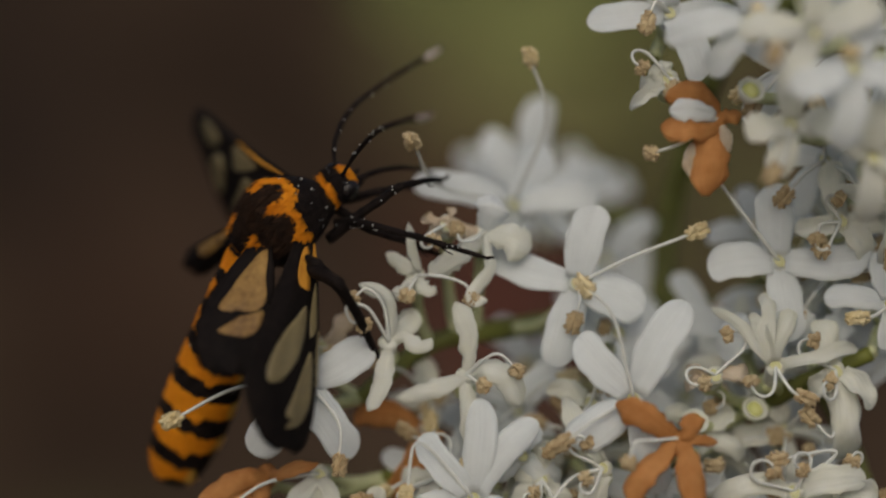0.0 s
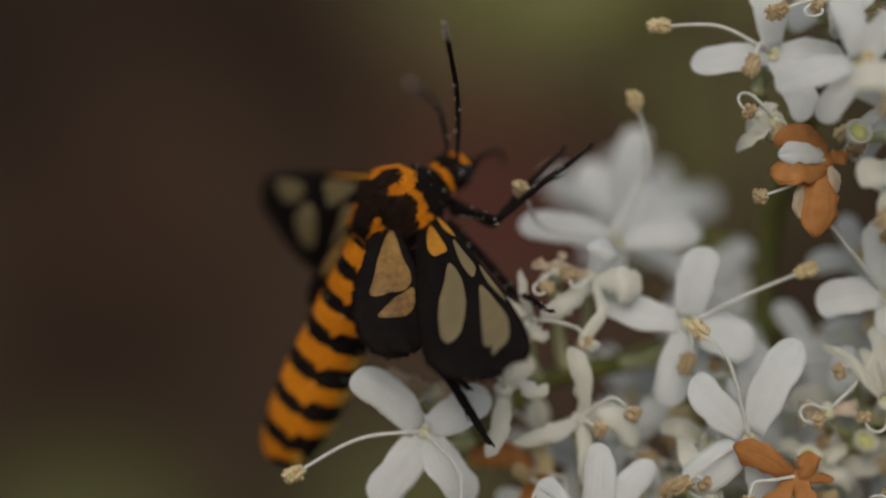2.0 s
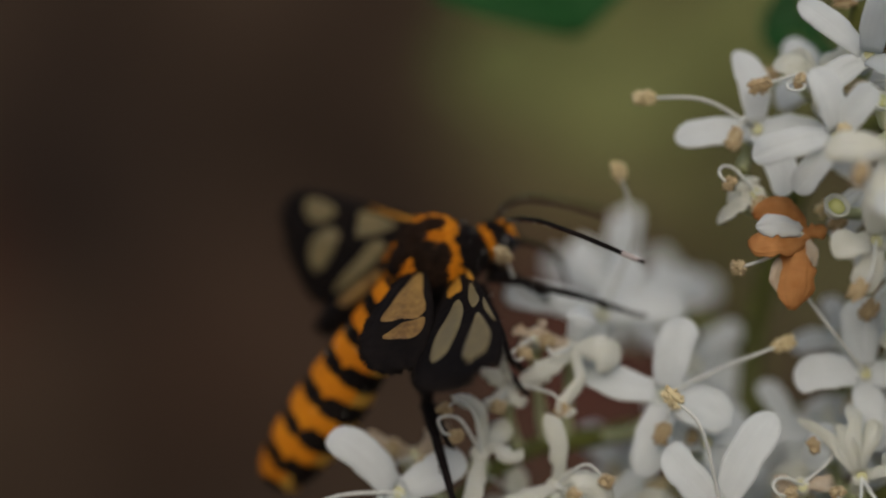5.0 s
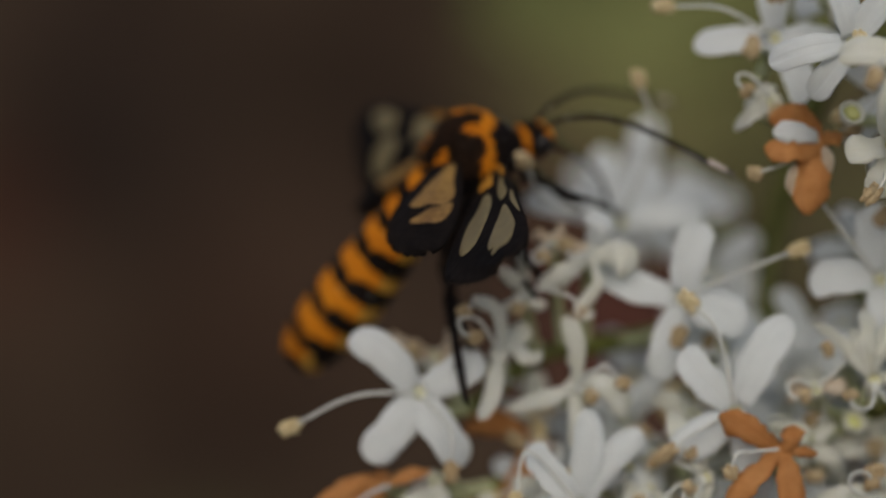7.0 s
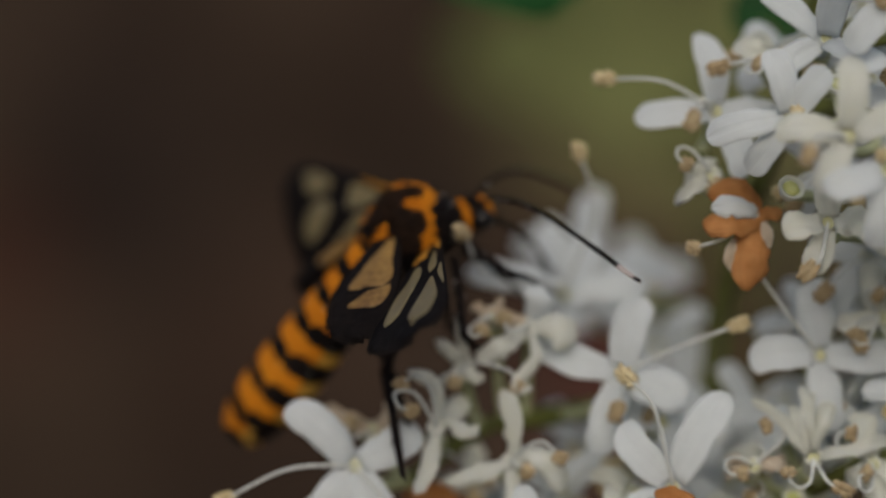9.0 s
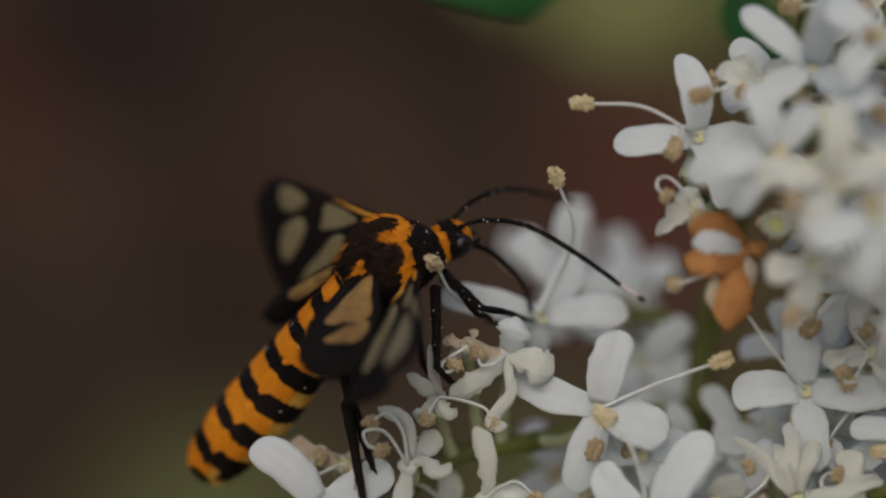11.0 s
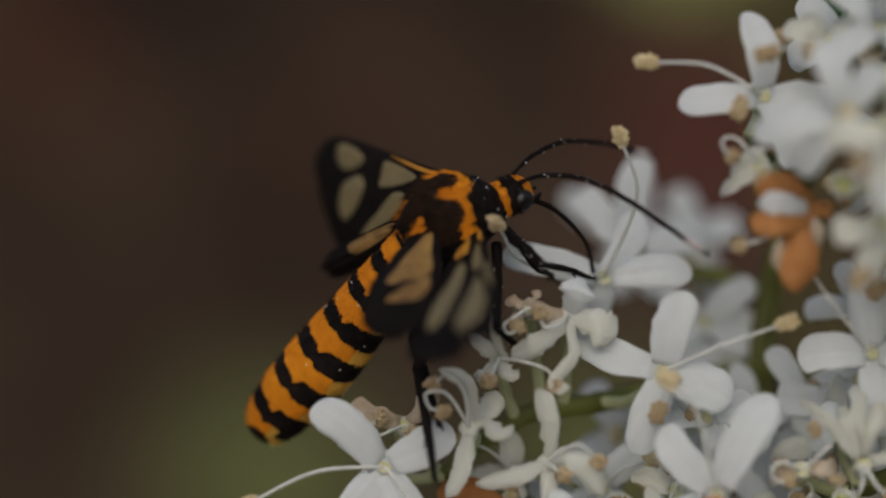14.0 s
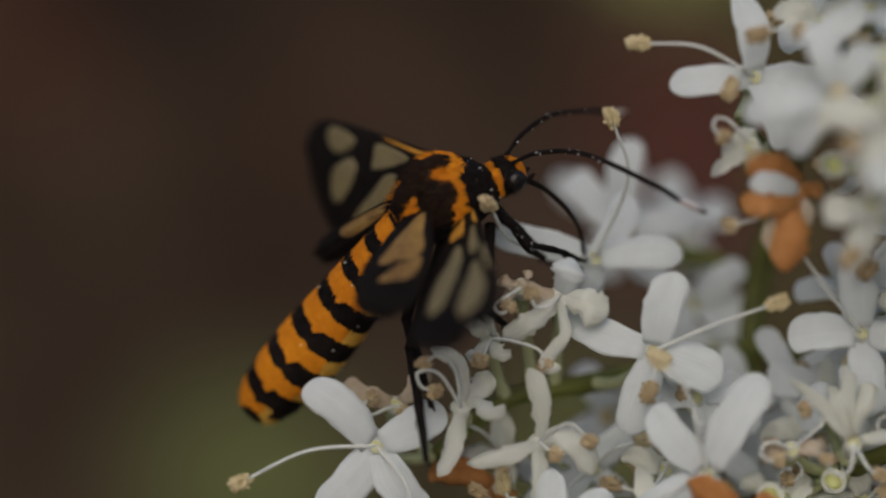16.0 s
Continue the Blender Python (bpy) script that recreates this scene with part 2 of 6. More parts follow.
def petal(base, tip, width, facing, lift, wilt, seed):
    """A blunt, fleshy petal from base to tip, with a groove along its middle and an uneven rim."""
    along = tip - base
    length = along.length
    side = along.cross(facing).normalized()
    out = side.cross(along).normalized()
    rnd = random.Random(int(seed * 100))
    curl = rnd.choice((-1, 1, 1))
    cup, droop, sway = rnd.uniform(-0.24, 0.2), rnd.uniform(0.0, 0.26), rnd.uniform(-0.08, 0.08)
    slim, roll = (0.88, 0.0) if wilt < 0.12 else (0.9, rnd.uniform(0.25, 0.95) * min(1, wilt * 2.5))
    full, blunt, lop = rnd.uniform(0.34, 0.5), rnd.uniform(2.2, 3.4), rnd.uniform(-0.22, 0.22)
    hook = rnd.uniform(0.05, 0.55) * min(1, wilt * 2.6) if wilt > 0.12 else 0.0
    top, under = [], []
    rows, cols = 16, 10
    for i in range(rows + 1):
        t = math.sin(0.5 * math.pi * i / rows)
        r = min(1, t / full)
        w = width * slim / 2 * (0.70 + 0.30 * (3 * r * r - 2 * r ** 3))
        if t > 0.7:
            w *= max(0.0, 1 - ((t - 0.7) / 0.3002) ** blunt) ** 0.5
        w *= 1 + (0.05 + 0.7 * wilt) * noise.noise((t * 4, seed, 0))
        bend = lift * length * 2 * t * (1 - t) - (droop + wilt * 0.4) * length * t ** 3
        twist = (0.24 + wilt * 2.6) * noise.noise((seed, t * 1.5, 3.0))
        tip_turn = max(0.0, (t - 0.5) / 0.5) ** 2
        c = base + along * (t - 0.3 * hook * tip_turn) - out * hook * 0.7 * length * tip_turn + out * bend + side * ((sway * 4 * t * (1 - t) + wilt * 0.35 * noise.noise((seed, 5.0, t * 2.0))) * length)
        s2, o2 = side * math.cos(twist) + out * math.sin(twist), out * math.cos(twist) - side * math.sin(twist)
        ra, rb = [], []
        for j in range(cols + 1):
            q = 2 * j / cols - 1
            z = (cup + 0.8 * wilt * (1 if cup > -0.08 else -1)) * w * q * q - 0.07 * w * math.exp(-(q / 0.2) ** 2) * min(1, 3 * t)
            z -= 0.03 * w * (math.exp(-((q - 0.5) / 0.16) ** 2) + math.exp(-((q + 0.5) / 0.16) ** 2)) * min(1, 3 * t) * (1 - t)
            z += (0.045 + 0.25 * wilt) * noise.noise((seed * 1.7, t * 3.0, q * 1.6)) + 0.012 * noise.noise((seed, t * 9.0, q * 7.0))
            rim = 1 + 0.05 * noise.noise((seed * 3.1, t * 17.0, q)) * abs(q) ** 4 + (0.11 + 0.35 * wilt) * noise.noise((seed * 2.3, t * 6.0, q * 0.7)) * abs(q) ** 3
            bent = q * roll * 1.5
            across = math.sin(bent) / (1.5 * roll) if roll > 0.05 else q
            rise = (1 - math.cos(bent)) / (1.5 * roll) if roll > 0.05 else 0.0
            p = c + along * (lop * w / length * q * t * t) + s2 * (w * across * rim) + o2 * (z * (1 - 0.5 * min(1, roll)) - w * rise * curl)
            th = (0.05 - 0.02 * min(1, wilt * 3)) * (1 - 0.7 * q ** 4) * (1.5 - t)
            ra.append(p + o2 * th), rb.append(p - o2 * th)
        top.append(ra), under.append(rb)
    return sheet(top, under)


def flower(centre, look_of, petals, stamens, wilt=0.0):
    mat, text = LOOKS[look_of]
    n = len(FLOWERS)
    c = spot(centre)
    thing = tagged(new("flower"), text, "flower", "flowers on the stalk")
    thing.location = c * MM
    FLOWERS.append(thing)
    tips = [spot(p[0]) - c for p in petals]
    mean = sum(tips, Vector()) / len(tips)
    facing = (-AWAY * 1.0 + Vector((0, 0, 0.25)) + RIGHT * noise.noise((n * 3.3, 0, 0)) * 0.3).normalized()
    for k, (tip, p) in enumerate(zip(tips, petals)):
        base = tip.normalized() * 0.28
        skin = LOOKS[p[2]][0] if len(p) > 2 else mat
        part("petal", petal(base, tip, p[1], facing, 0.10 if wilt < 0.12 else 0.14, wilt, n * 7.31 + k * 2.17), skin, thing)
    # throat, tube and stalklet down to the nearest twig
    back = -facing * 1.9 - mean * 0.12
    part("throat", blob(-facing * 0.02, facing, 0.3, 0.40, 0.12), THROAT if look_of != "rust" else PETAL_TAN, thing)
    rnd = random.Random(n * 17 + 5)
    turn = rnd.uniform(0, 6.28)
    side = facing.cross(UP).normalized()
    rise = side.cross(facing)
    if look_of == "white":
        for k in range(rnd.choice((0, 1, 1, 2)) if n == 0 or len(stamens) < 2 else 0):
            a = turn + k * rnd.uniform(1.6, 3.0)
            way = side * math.cos(a) + rise * math.sin(a)
            old = rnd.random() < 0.45
            part("anther", anther(way * rnd.uniform(0.15, 0.55) + facing * 0.34, (way + facing * 0.2).normalized(), 0.55, n * 5 + k), ANTHER_OLD if old else ANTHER, thing, "granular brown pollen head" if old else "granular yellow pollen head")
    elif wilt > 0.12 and look_of != "rust":
        for k in range(rnd.choice((1, 2))):
            a = turn + k * rnd.uniform(1.4, 2.6)
            way = side * math.cos(a) + rise * math.sin(a)
            over = (way.cross(facing) * rnd.choice((-1, 1)) + facing * rnd.uniform(0.2, 0.9)).normalized()
            reach, loop_size, sweep = rnd.uniform(0.7, 1.5), rnd.uniform(0.28, 0.6), rnd.uniform(2.6, 5.2)
            hub = way * reach + facing * 0.5 + over * loop_size
            pts = curve([facing * 0.05, way * reach * 0.55 + facing * 0.4, *(hub + (way * math.sin(q) - over * math.cos(q)) * loop_size * (1 - 0.06 * q) for q in (sweep * i / 6 for i in range(7)))], 5)
            f = part("stamen", tube(pts, lambda t: 0.085 - 0.025 * t, 6), FILAMENT, thing, "curled withered stamen")
            part("anther", anther(pts[-1], (pts[-1] - pts[-4]).normalized(), 0.5, n * 9 + k), ANTHER_OLD, f, "granular brown pollen head")
    node = min(NODES, key=lambda q: (q - (c + back)).length + 1.5 * max(0, q.z - c.z))
    end = node - c
    part("corolla_tube", tube(curve([facing * 0.1, back * 0.5, back], 5), lambda t: 0.42 - 0.1 * t, 10), PETAL_CREAM if look_of in ("cream", "tan") else mat, thing)
    if (end - back).length > 0.3:
        part("stalklet", tube(curve([back * 0.9, (back + end) / 2 + Vector((0, 0.4, -0.12 * (end - back).length)), end], 6), lambda t: 0.24 + 0.06 * t, 8, 0.03), STEM_PALE, thing)
    part("calyx", blob(back * 0.92, back, 0.9, 0.5, 0.06), STEM_PALE, thing)
    for k, (mid, tip) in enumerate(stamens):
        m, e = spot(mid) - c, spot(tip) - c
        pts = curve([facing * 0.05, m, e], 8)
        f = part("stamen", tube(pts, lambda t: 0.092 - 0.02 * t, 8), FILAMENT, thing)
        way = (pts[-1] - pts[-3]).normalized()
        old = look_of in ("tan", "rust", "cream") or k % 2
        part("anther", anther(e, way, 1.0, n * 3 + k), ANTHER_OLD if old else ANTHER, f, "granular brown pollen head" if old else "granular yellow pollen head")
    return thing


def strap(points, width, facing, roll, twist, seed):
    """A withered petal that winds along a line of points, its rims rolled under and its tip crumpled."""
    line = curve(points, 7)
    last = len(line) - 1
    top, under = [], []
    cols = 8
    for i, p in enumerate(line):
        t = i / last
        along = (line[min(last, i + 1)] - line[max(0, i - 1)]).normalized()
        side = along.cross(facing)
        side = (side if side.length > 0.2 else along.cross(UP)).normalized()
        out = side.cross(along)
        turn = twist * t + 0.5 * noise.noise((seed, t * 2.2, 1.0))
        s2, o2 = side * math.cos(turn) + out * math.sin(turn), out * math.cos(turn) - side * math.sin(turn)
        w = width / 2 * (0.62 + 0.38 * min(1, t / 0.5) ** 1.6) * (1 + 0.14 * noise.noise((t * 3.2, seed, 4.0)))
        if t > 0.78:
            w *= max(0.1, 1 - ((t - 0.78) / 0.222) ** 2.3) ** 0.7
        bend = roll * (1 + 0.4 * noise.noise((seed, 7.0, t * 3)))
        ra, rb = [], []
        for j in range(cols + 1):
            q = 2 * j / cols - 1
            crease = 0.06 * noise.noise((seed * 1.3, t * 5.0, q * 2.2)) + 0.025 * noise.noise((seed, t * 13.0, q * 6.0))
            rim = 1 + 0.3 * noise.noise((seed * 2.3, t * 9.0, q)) * abs(q) ** 3
            c = p + s2 * (w * rim * math.sin(q * bend) / bend) + o2 * (crease - w * (1 - math.cos(q * bend)) / bend - 0.05 * w * math.exp(-(q / 0.2) ** 2))
            th = 0.045 * (1 - 0.6 * q ** 4) * (1.3 - 0.6 * t)
            ra.append(c + o2 * th), rb.append(c - o2 * th)
        top.append(ra), under.append(rb)
    return sheet(top, under)


def wilted_flower(centre, straps, filaments, text, skin_of="cream"):
    """A bloom whose petals have gone limp: each strap is (line, width, roll, twist) and may carry its own look."""
    n = len(FLOWERS)
    c = spot(centre)
    thing = tagged(new("flower"), text, "flower", "flowers on the stalk")
    thing.location = c * MM
    FLOWERS.append(thing)
    facing = (-AWAY + UP * 0.25).normalized()
    for k, (line, width, roll, twist, *look_of) in enumerate(straps):
        pts = [(spot(p) - c) for p in line]
        skin = LOOKS[look_of[0] if look_of else skin_of][0]
        part("petal", strap([pts[0].normalized() * 0.12 - facing * 0.1, *pts], width, facing, roll, twist, n * 5.7 + k * 2.9), skin, thing)
    back = -facing * 1.9 - UP * 0.25
    part("throat", blob(-facing * 0.1, facing, 0.34, 0.42, 0.2), LOOKS[skin_of][0], thing)
    part("corolla_tube", tube(curve([facing * 0.02, back * 0.5, back], 5), lambda t: 0.4 - 0.1 * t, 10), LOOKS[skin_of][0], thing)
    part("calyx", blob(back * 0.92, back, 0.9, 0.5, 0.06), STEM_PALE, thing)
    end = min(NODES, key=lambda q: (q - (c + back)).length + 1.5 * max(0, q.z - c.z)) - c
    part("stalklet", tube(curve([back * 0.9, (back + end) / 2 + Vector((0, 0.4, -0.12 * (end - back).length)), end], 6), lambda t: 0.24 + 0.06 * t, 8, 0.03), STEM_PALE, thing)
    for k, line in enumerate(filaments):
        pts = curve([facing * 0.05, *(spot(p) - c for p in line)], 7)
        f = part("stamen", tube(pts, lambda t: 0.085 - 0.02 * t, 7), FILAMENT, thing, "curled withered stamen")
        part("anther", anther(pts[-1], (pts[-1] - pts[-4]).normalized(), 0.6, n * 9 + k), ANTHER_OLD, f, "granular brown pollen head")
    return thing


def anther(at, way, length, seed):
    """A crumbling pollen head: two fused sacs crusted with grains."""
    rnd = random.Random(seed)
    side = way.cross(Vector((0.2, 1, 0.3))).normalized()
    third = way.cross(side)
    bm = bmesh.new()
    for s in (-1, 1):
        pts = [at + side * 0.13 * s + way * length * (i / 7 - 0.25) for i in range(8)]
        tube(pts, lambda t: 0.2 * max(0.15, math.sin(math.pi * (0.08 + 0.84 * t))) ** 0.6, 8, 0.0, bm)
    for k in range(44):
        z, a = rnd.uniform(-1, 1), rnd.uniform(0, 2 * math.pi)
        r = math.sqrt(1 - z * z)
        c = at + way * length * (0.25 + 0.52 * z) + (side * math.cos(a) * 0.33 + third * math.sin(a) * 0.22) * (0.35 + 0.65 * r) * rnd.uniform(0.85, 1.2)
        tilt = Euler((rnd.uniform(0, 3), rnd.uniform(0, 3), 0)).to_matrix().to_4x4()
        bmesh.ops.create_icosphere(bm, subdivisions=1, radius=rnd.uniform(0.06, 0.11), matrix=Matrix.Translation(c) @ tilt @ Matrix.Diagonal((1, rnd.uniform(0.6, 1.2), rnd.uniform(0.6, 1), 1)))
    return bm


def spent_flower(centre, size):
    """A cup left after the petals fell, with a yellow-green ovary in it."""
    c = spot(centre)
    thing = tagged(new("spent_flower"), "spent pale green flower cup with a yellow-green ovary", "flower cup", "spent flowers on the stalk")
    thing.location = c * MM
    facing = (-AWAY * 0.9 + UP * 0.5 + RIGHT * 0.25).normalized()
    bm = bmesh.new()
    side = facing.cross(UP).normalized()
    up = side.cross(facing)
    rings = []
    for r, h in ((0.3, -1.1), (0.7, -0.8), (0.97, -0.15), (1.0, 0.0), (0.93, 0.1), (0.84, 0.04), (0.7, -0.12), (0.2, -0.25)):
        rings.append([bm.verts.new(size * ((side * math.cos(a * math.pi / 10) + up * math.sin(a * math.pi / 10)) * r * (1 + 0.06 * noise.noise((a, size * 9, r))) + facing * h)) for a in range(20)])
    for a, b in zip(rings, rings[1:]):
        for k in range(20):
            bm.faces.new((a[k], a[(k + 1) % 20], b[(k + 1) % 20], b[k]))
    bm.faces.new(rings[0]), bm.faces.new(rings[-1])
    part("cup", bm, PETAL_CREAM, thing)
    part("ovary", blob(-facing * 0.12 * size, facing, size * 0.7, size * 0.62, 0.08), OVARY, thing, "yellow-green ovary")
    back = -facing * size * 0.9
    end = min(NODES, key=lambda q: (q - c).length + 1.5 * max(0, q.z - c.z)) - c
    part("stalklet", tube(curve([back, (back + end) / 2 + Vector((0, 0.3, -0.4)), end], 6), lambda t: 0.26 + 0.04 * t, 8, 0.03), STEM_PALE, thing)
    return thing


FLOWERS = []
flower((-0.03, 0.04, 0.00), WHITE,
       [((0.80, 3.44, -0.65), 1.9), ((2.88, -1.12, -0.33), 2.3), ((-1.07, -3.59, -0.00), 1.9), ((-3.92, 1.61, 1.50), 1.8)],
       [((2.41, 1.23, -0.78), (4.96, 2.22, -1.30)), ((0.01, -0.74, -1.04), (-0.17, -1.44, -0.91))])
flower((-12.01, -4.26, -0.33), WHITE,
       [((-14.87, -1.57, -1.23), 1.9), ((-9.25, -2.51, -0.72), 1.9), ((-14.44, -7.29, -0.45), 2.0), ((-9.78, -7.37, -0.59), 1.9)],
       [((-14.92, -4.45, -1.10), (-17.61, -5.75, -1.23)), ((-10.59, -5.94, -1.17), (-10.52, -7.62, -1.10))])
flower((2.25, -4.99, -2.02), WHITE,
       [((-0.06, -2.26, -2.34), 1.8), ((4.51, -0.82, -2.60), 1.9), ((-0.55, -6.84, -2.34), 2.0), ((3.55, -9.09, -2.02), 1.6)],
       [((1.33, -1.53, -2.99), (0.21, -0.23, -2.99)), ((0.33, -5.98, -2.99), (-0.71, -6.74, -2.99))])
flower((8.83, 1.02, -0.59), WHITE,
       [((8.69, 4.42, -0.91), 1.9), ((5.74, 0.88, -0.78), 1.9), ((12.96, 1.30, -0.91), 1.8), ((9.33, -2.54, -0.78), 1.8)],
       [((7.27, 2.90, -1.56), (5.95, 4.73, -1.30))])
flower((4.04, 11.96, -0.78), WHITE,
       [((0.49, 11.72, -1.30), 1.6), ((3.37, 15.48, -1.10), 1.6), ((7.26, 11.61, -1.10), 1.6), ((5.43, 8.98, -1.43), 1.7)],
       [((1.68, 13.19, -1.43), (-0.74, 13.32, -1.10)), ((3.37, 12.36, -1.76), (3.05, 11.63, -1.76))])
flower((-2.60, 3.80, 4.60), WHITE,
       [((-7.05, 4.85, 3.80), 1.55), ((1.25, 4.30, 4.20), 1.75), ((-0.95, 6.80, 6.20), 1.6), ((-2.90, 1.90, 5.20), 1.3)],
       [((-1.23, 7.45, 2.00), (-1.95, 9.92, 0.50)), ((-6.07, 4.53, 2.00), (-7.22, 6.19, -0.33))])
flower((2.00, 4.70, 21.00), WHITE,
       [((4.44, 5.75, 21.00), 1.7), ((-0.43, 5.38, 22.00), 1.7), ((3.42, 1.36, 21.00), 1.8), ((1.10, 7.40, 20.00), 1.7)], [])
flower((-1.26, 4.90, 22.50), WHITE,
       [((-4.31, 7.00, 19.50), 1.8), ((-1.82, 2.60, 19.50), 1.8), ((0.54, 3.40, 18.50), 1.8), ((-0.81, 7.80, 20.50), 1.8)], [])
flower((3.22, -0.55, 10.80), WHITE,
       [((0.57, 0.47, 10.80), 1.8), ((4.23, 2.10, 10.80), 1.8), ((4.32, -3.18, 10.80), 1.8), ((1.67, -2.96, 10.80), 1.8)], [])
flower((7.78, -1.60, 5.00), WHITE,
       [((5.24, -1.38, 5.00), 1.8), ((8.98, -3.01, 4.00), 1.8), ((11.58, -2.56, 5.00), 1.8), ((6.28, -3.15, 5.00), 1.8)], [])
flower((-4.73, -9.31, -1.62), WHITE,
       [((-6.87, -6.59, -1.95), 1.5), ((-1.99, -5.90, -1.95), 1.5), ((-4.31, -5.01, -2.08), 1.6), ((-7.65, -10.16, -1.95), 1.7), ((-2.65, -10.83, -1.95), 1.6)],
       [((-7.08, -6.85, -2.34), (-7.63, -8.92, -2.21))])
flower((-11.41, -8.29, 1.00), CREAM,
       [((-12.88, -10.65, 0.00), 1.1), ((-11.14, -10.87, 0.40), 1.2), ((-10.75, -9.73, 0.00), 0.9)],
       [((-13.81, -8.68, 0.00), (-15.79, -10.05, 0.00))])
flower((-9.12, -10.87, 1.00), CREAM,
       [((-8.91, -8.95, 0.00), 1.0), ((-8.03, -10.32, 0.00), 1.0), ((-9.96, -12.24, 0.00), 1.3)],
       [((-8.75, -9.55, 0.00), (-9.31, -9.41, -0.26))])
# wilted
LIMP = "fading cream flower with limp strap-like petals"
wilted_flower((-4.95, -3.95, -0.30),
              [([(-4.85, -2.98, -0.60), (-4.99, -1.86, -0.90), (-5.43, -0.75, -0.60)], 1.0, 0.6, 0.2),
               ([(-5.57, -4.20, -0.70), (-6.53, -4.55, -1.00), (-8.05, -4.93, -0.40)], 0.95, 0.8, -0.3),
               ([(-4.93, -4.68, -0.60), (-4.80, -5.77, -0.70), (-4.95, -6.90, -0.40)], 0.9, 0.7, 0.3),
               ([(-4.12, -3.62, -1.00), (-3.15, -4.05, -1.20), (-2.55, -5.35, -0.60)], 1.35, 0.9, 0.2)],
              [[(-4.13, -3.22, -1.20), (-3.53, -3.06, -1.50), (-2.87, -3.66, -1.40)], [(-4.75, -4.10, -0.80), (-4.35, -4.35, -1.00)]], LIMP)
wilted_flower((-8.35, -2.50, -0.40),
              [([(-8.24, -1.45, -0.50), (-8.50, -0.50, -0.80), (-9.66, 0.05, -1.00)], 0.75, 0.8, 0.3),
               ([(-8.50, -3.41, -0.60), (-8.74, -4.36, -0.80), (-9.30, -5.50, -0.70)], 0.95, 0.7, -0.4),
               ([(-7.67, -2.22, -0.60), (-7.00, -2.57, -0.90), (-6.45, -2.36, -0.60)], 0.95, 1.2, 0.9),
               ([(-8.00, -2.10, 0.10), (-7.54, -1.66, 0.50), (-7.20, -1.00, 0.70)], 1.0, 0.5, 0.2)],
              [[(-9.29, -1.01, -1.20), (-10.20, -0.95, -1.50), (-10.05, -1.55, -1.40), (-9.60, -1.72, -1.30)], [(-8.60, -0.90, -1.10), (-9.30, -0.20, -1.40), (-9.85, -0.50, -1.30)]],
              "fading cream flower with hooked petals and looping stamens")
wilted_flower((-4.15, 2.40, 0.50),
              [([(-3.95, 2.90, 0.00), (-3.75, 3.50, -0.30), (-3.65, 4.00, 0.20)], 1.5, 0.7, 0.1, WHITE),
               ([(-3.30, 2.15, -0.10), (-2.70, 1.90, -0.20), (-2.05, 1.55, 0.20)], 1.5, 0.5, -0.2),
               ([(-4.94, 1.53, -0.10), (-5.66, 1.00, -0.30), (-6.55, 0.46, 0.20)], 1.15, 0.6, 0.5),
               ([(-4.01, 1.51, -0.20), (-3.88, 0.68, -0.50), (-4.61, -0.47, -0.60), (-4.05, -0.70, -0.80)], 0.72, 0.9, 0.3),
               ([(-4.95, 2.44, 0.20), (-5.60, 2.55, 0.00), (-6.10, 2.95, 0.20)], 1.0, 0.9, 0.8, TAN)],
              [[(-4.60, 2.00, -0.60), (-5.20, 1.95, -0.80), (-5.35, 2.35, -0.70)]], "shrivelled cream flower browning at its heart")
flower((-5.77, 2.71, 0.20), TAN,
       [((-6.82, 3.05, 0.00), 0.7), ((-6.57, 2.02, 0.10), 0.8), ((-5.02, 2.19, -0.30), 0.7), ((-5.53, 3.46, 0.00), 0.7)], [], 0.4)
wilted_flower((-7.10, 0.45, 0.40),
              [([(-7.05, 0.80, 0.00), (-7.33, 1.56, 0.00), (-7.46, 2.75, 0.20)], 0.5, 0.9, 0.2),
               ([(-7.35, 0.75, 0.20), (-7.90, 0.95, 0.10), (-8.45, 1.45, 0.30)], 0.8, 0.9, 0.6),
               ([(-6.95, 0.15, 0.00), (-6.60, -0.10, -0.10), (-6.25, -0.05, 0.20)], 0.9, 1.0, 0.5),
               ([(-7.40, 0.10, 0.10), (-7.75, -0.35, 0.00), (-8.20, -0.25, 0.20)], 0.7, 1.0, 0.5)],
              [[(-6.13, 0.40, -0.40), (-5.03, 0.05, -0.50), (-4.76, -0.50, -0.50)], [(-7.30, 0.10, -0.40), (-7.50, -0.30, -0.50)]], "crumpled cream flower with a trailing stamen")
flower((11.54, 2.75, -0.98), CREAM,
       [((11.02, 5.40, -1.43), 1.4), ((9.52, 2.50, -1.40), 1.2), ((13.84, 3.04, -1.18), 1.5), ((12.95, 1.10, -1.18), 1.3)],
       [((10.54, 2.54, -1.50), (10.52, 1.84, -1.57))], 0.2)
flower((13.68, -0.94, -0.98), WHITE,
       [((10.77, -0.56, -1.23), 1.2), ((13.54, -2.93, -0.98), 1.2), ((15.57, 0.05, -0.98), 1.4), ((13.33, 1.55, -0.98), 1.3)],
       [((12.82, -1.44, -1.62), (12.39, -1.49, -1.62))])
flower((8.50, -3.65, -1.62), CREAM,
       [((12.24, -2.56, -2.02), 1.0), ((5.91, -0.81, -1.89), 0.7), ((7.57, -1.06, -1.89), 0.8), ((8.32, -0.20, -1.89), 1.0), ((9.35, -0.44, -1.62), 1.0)],
       [((9.11, -4.64, -2.15), (9.56, -4.88, -2.15))], 0.3)
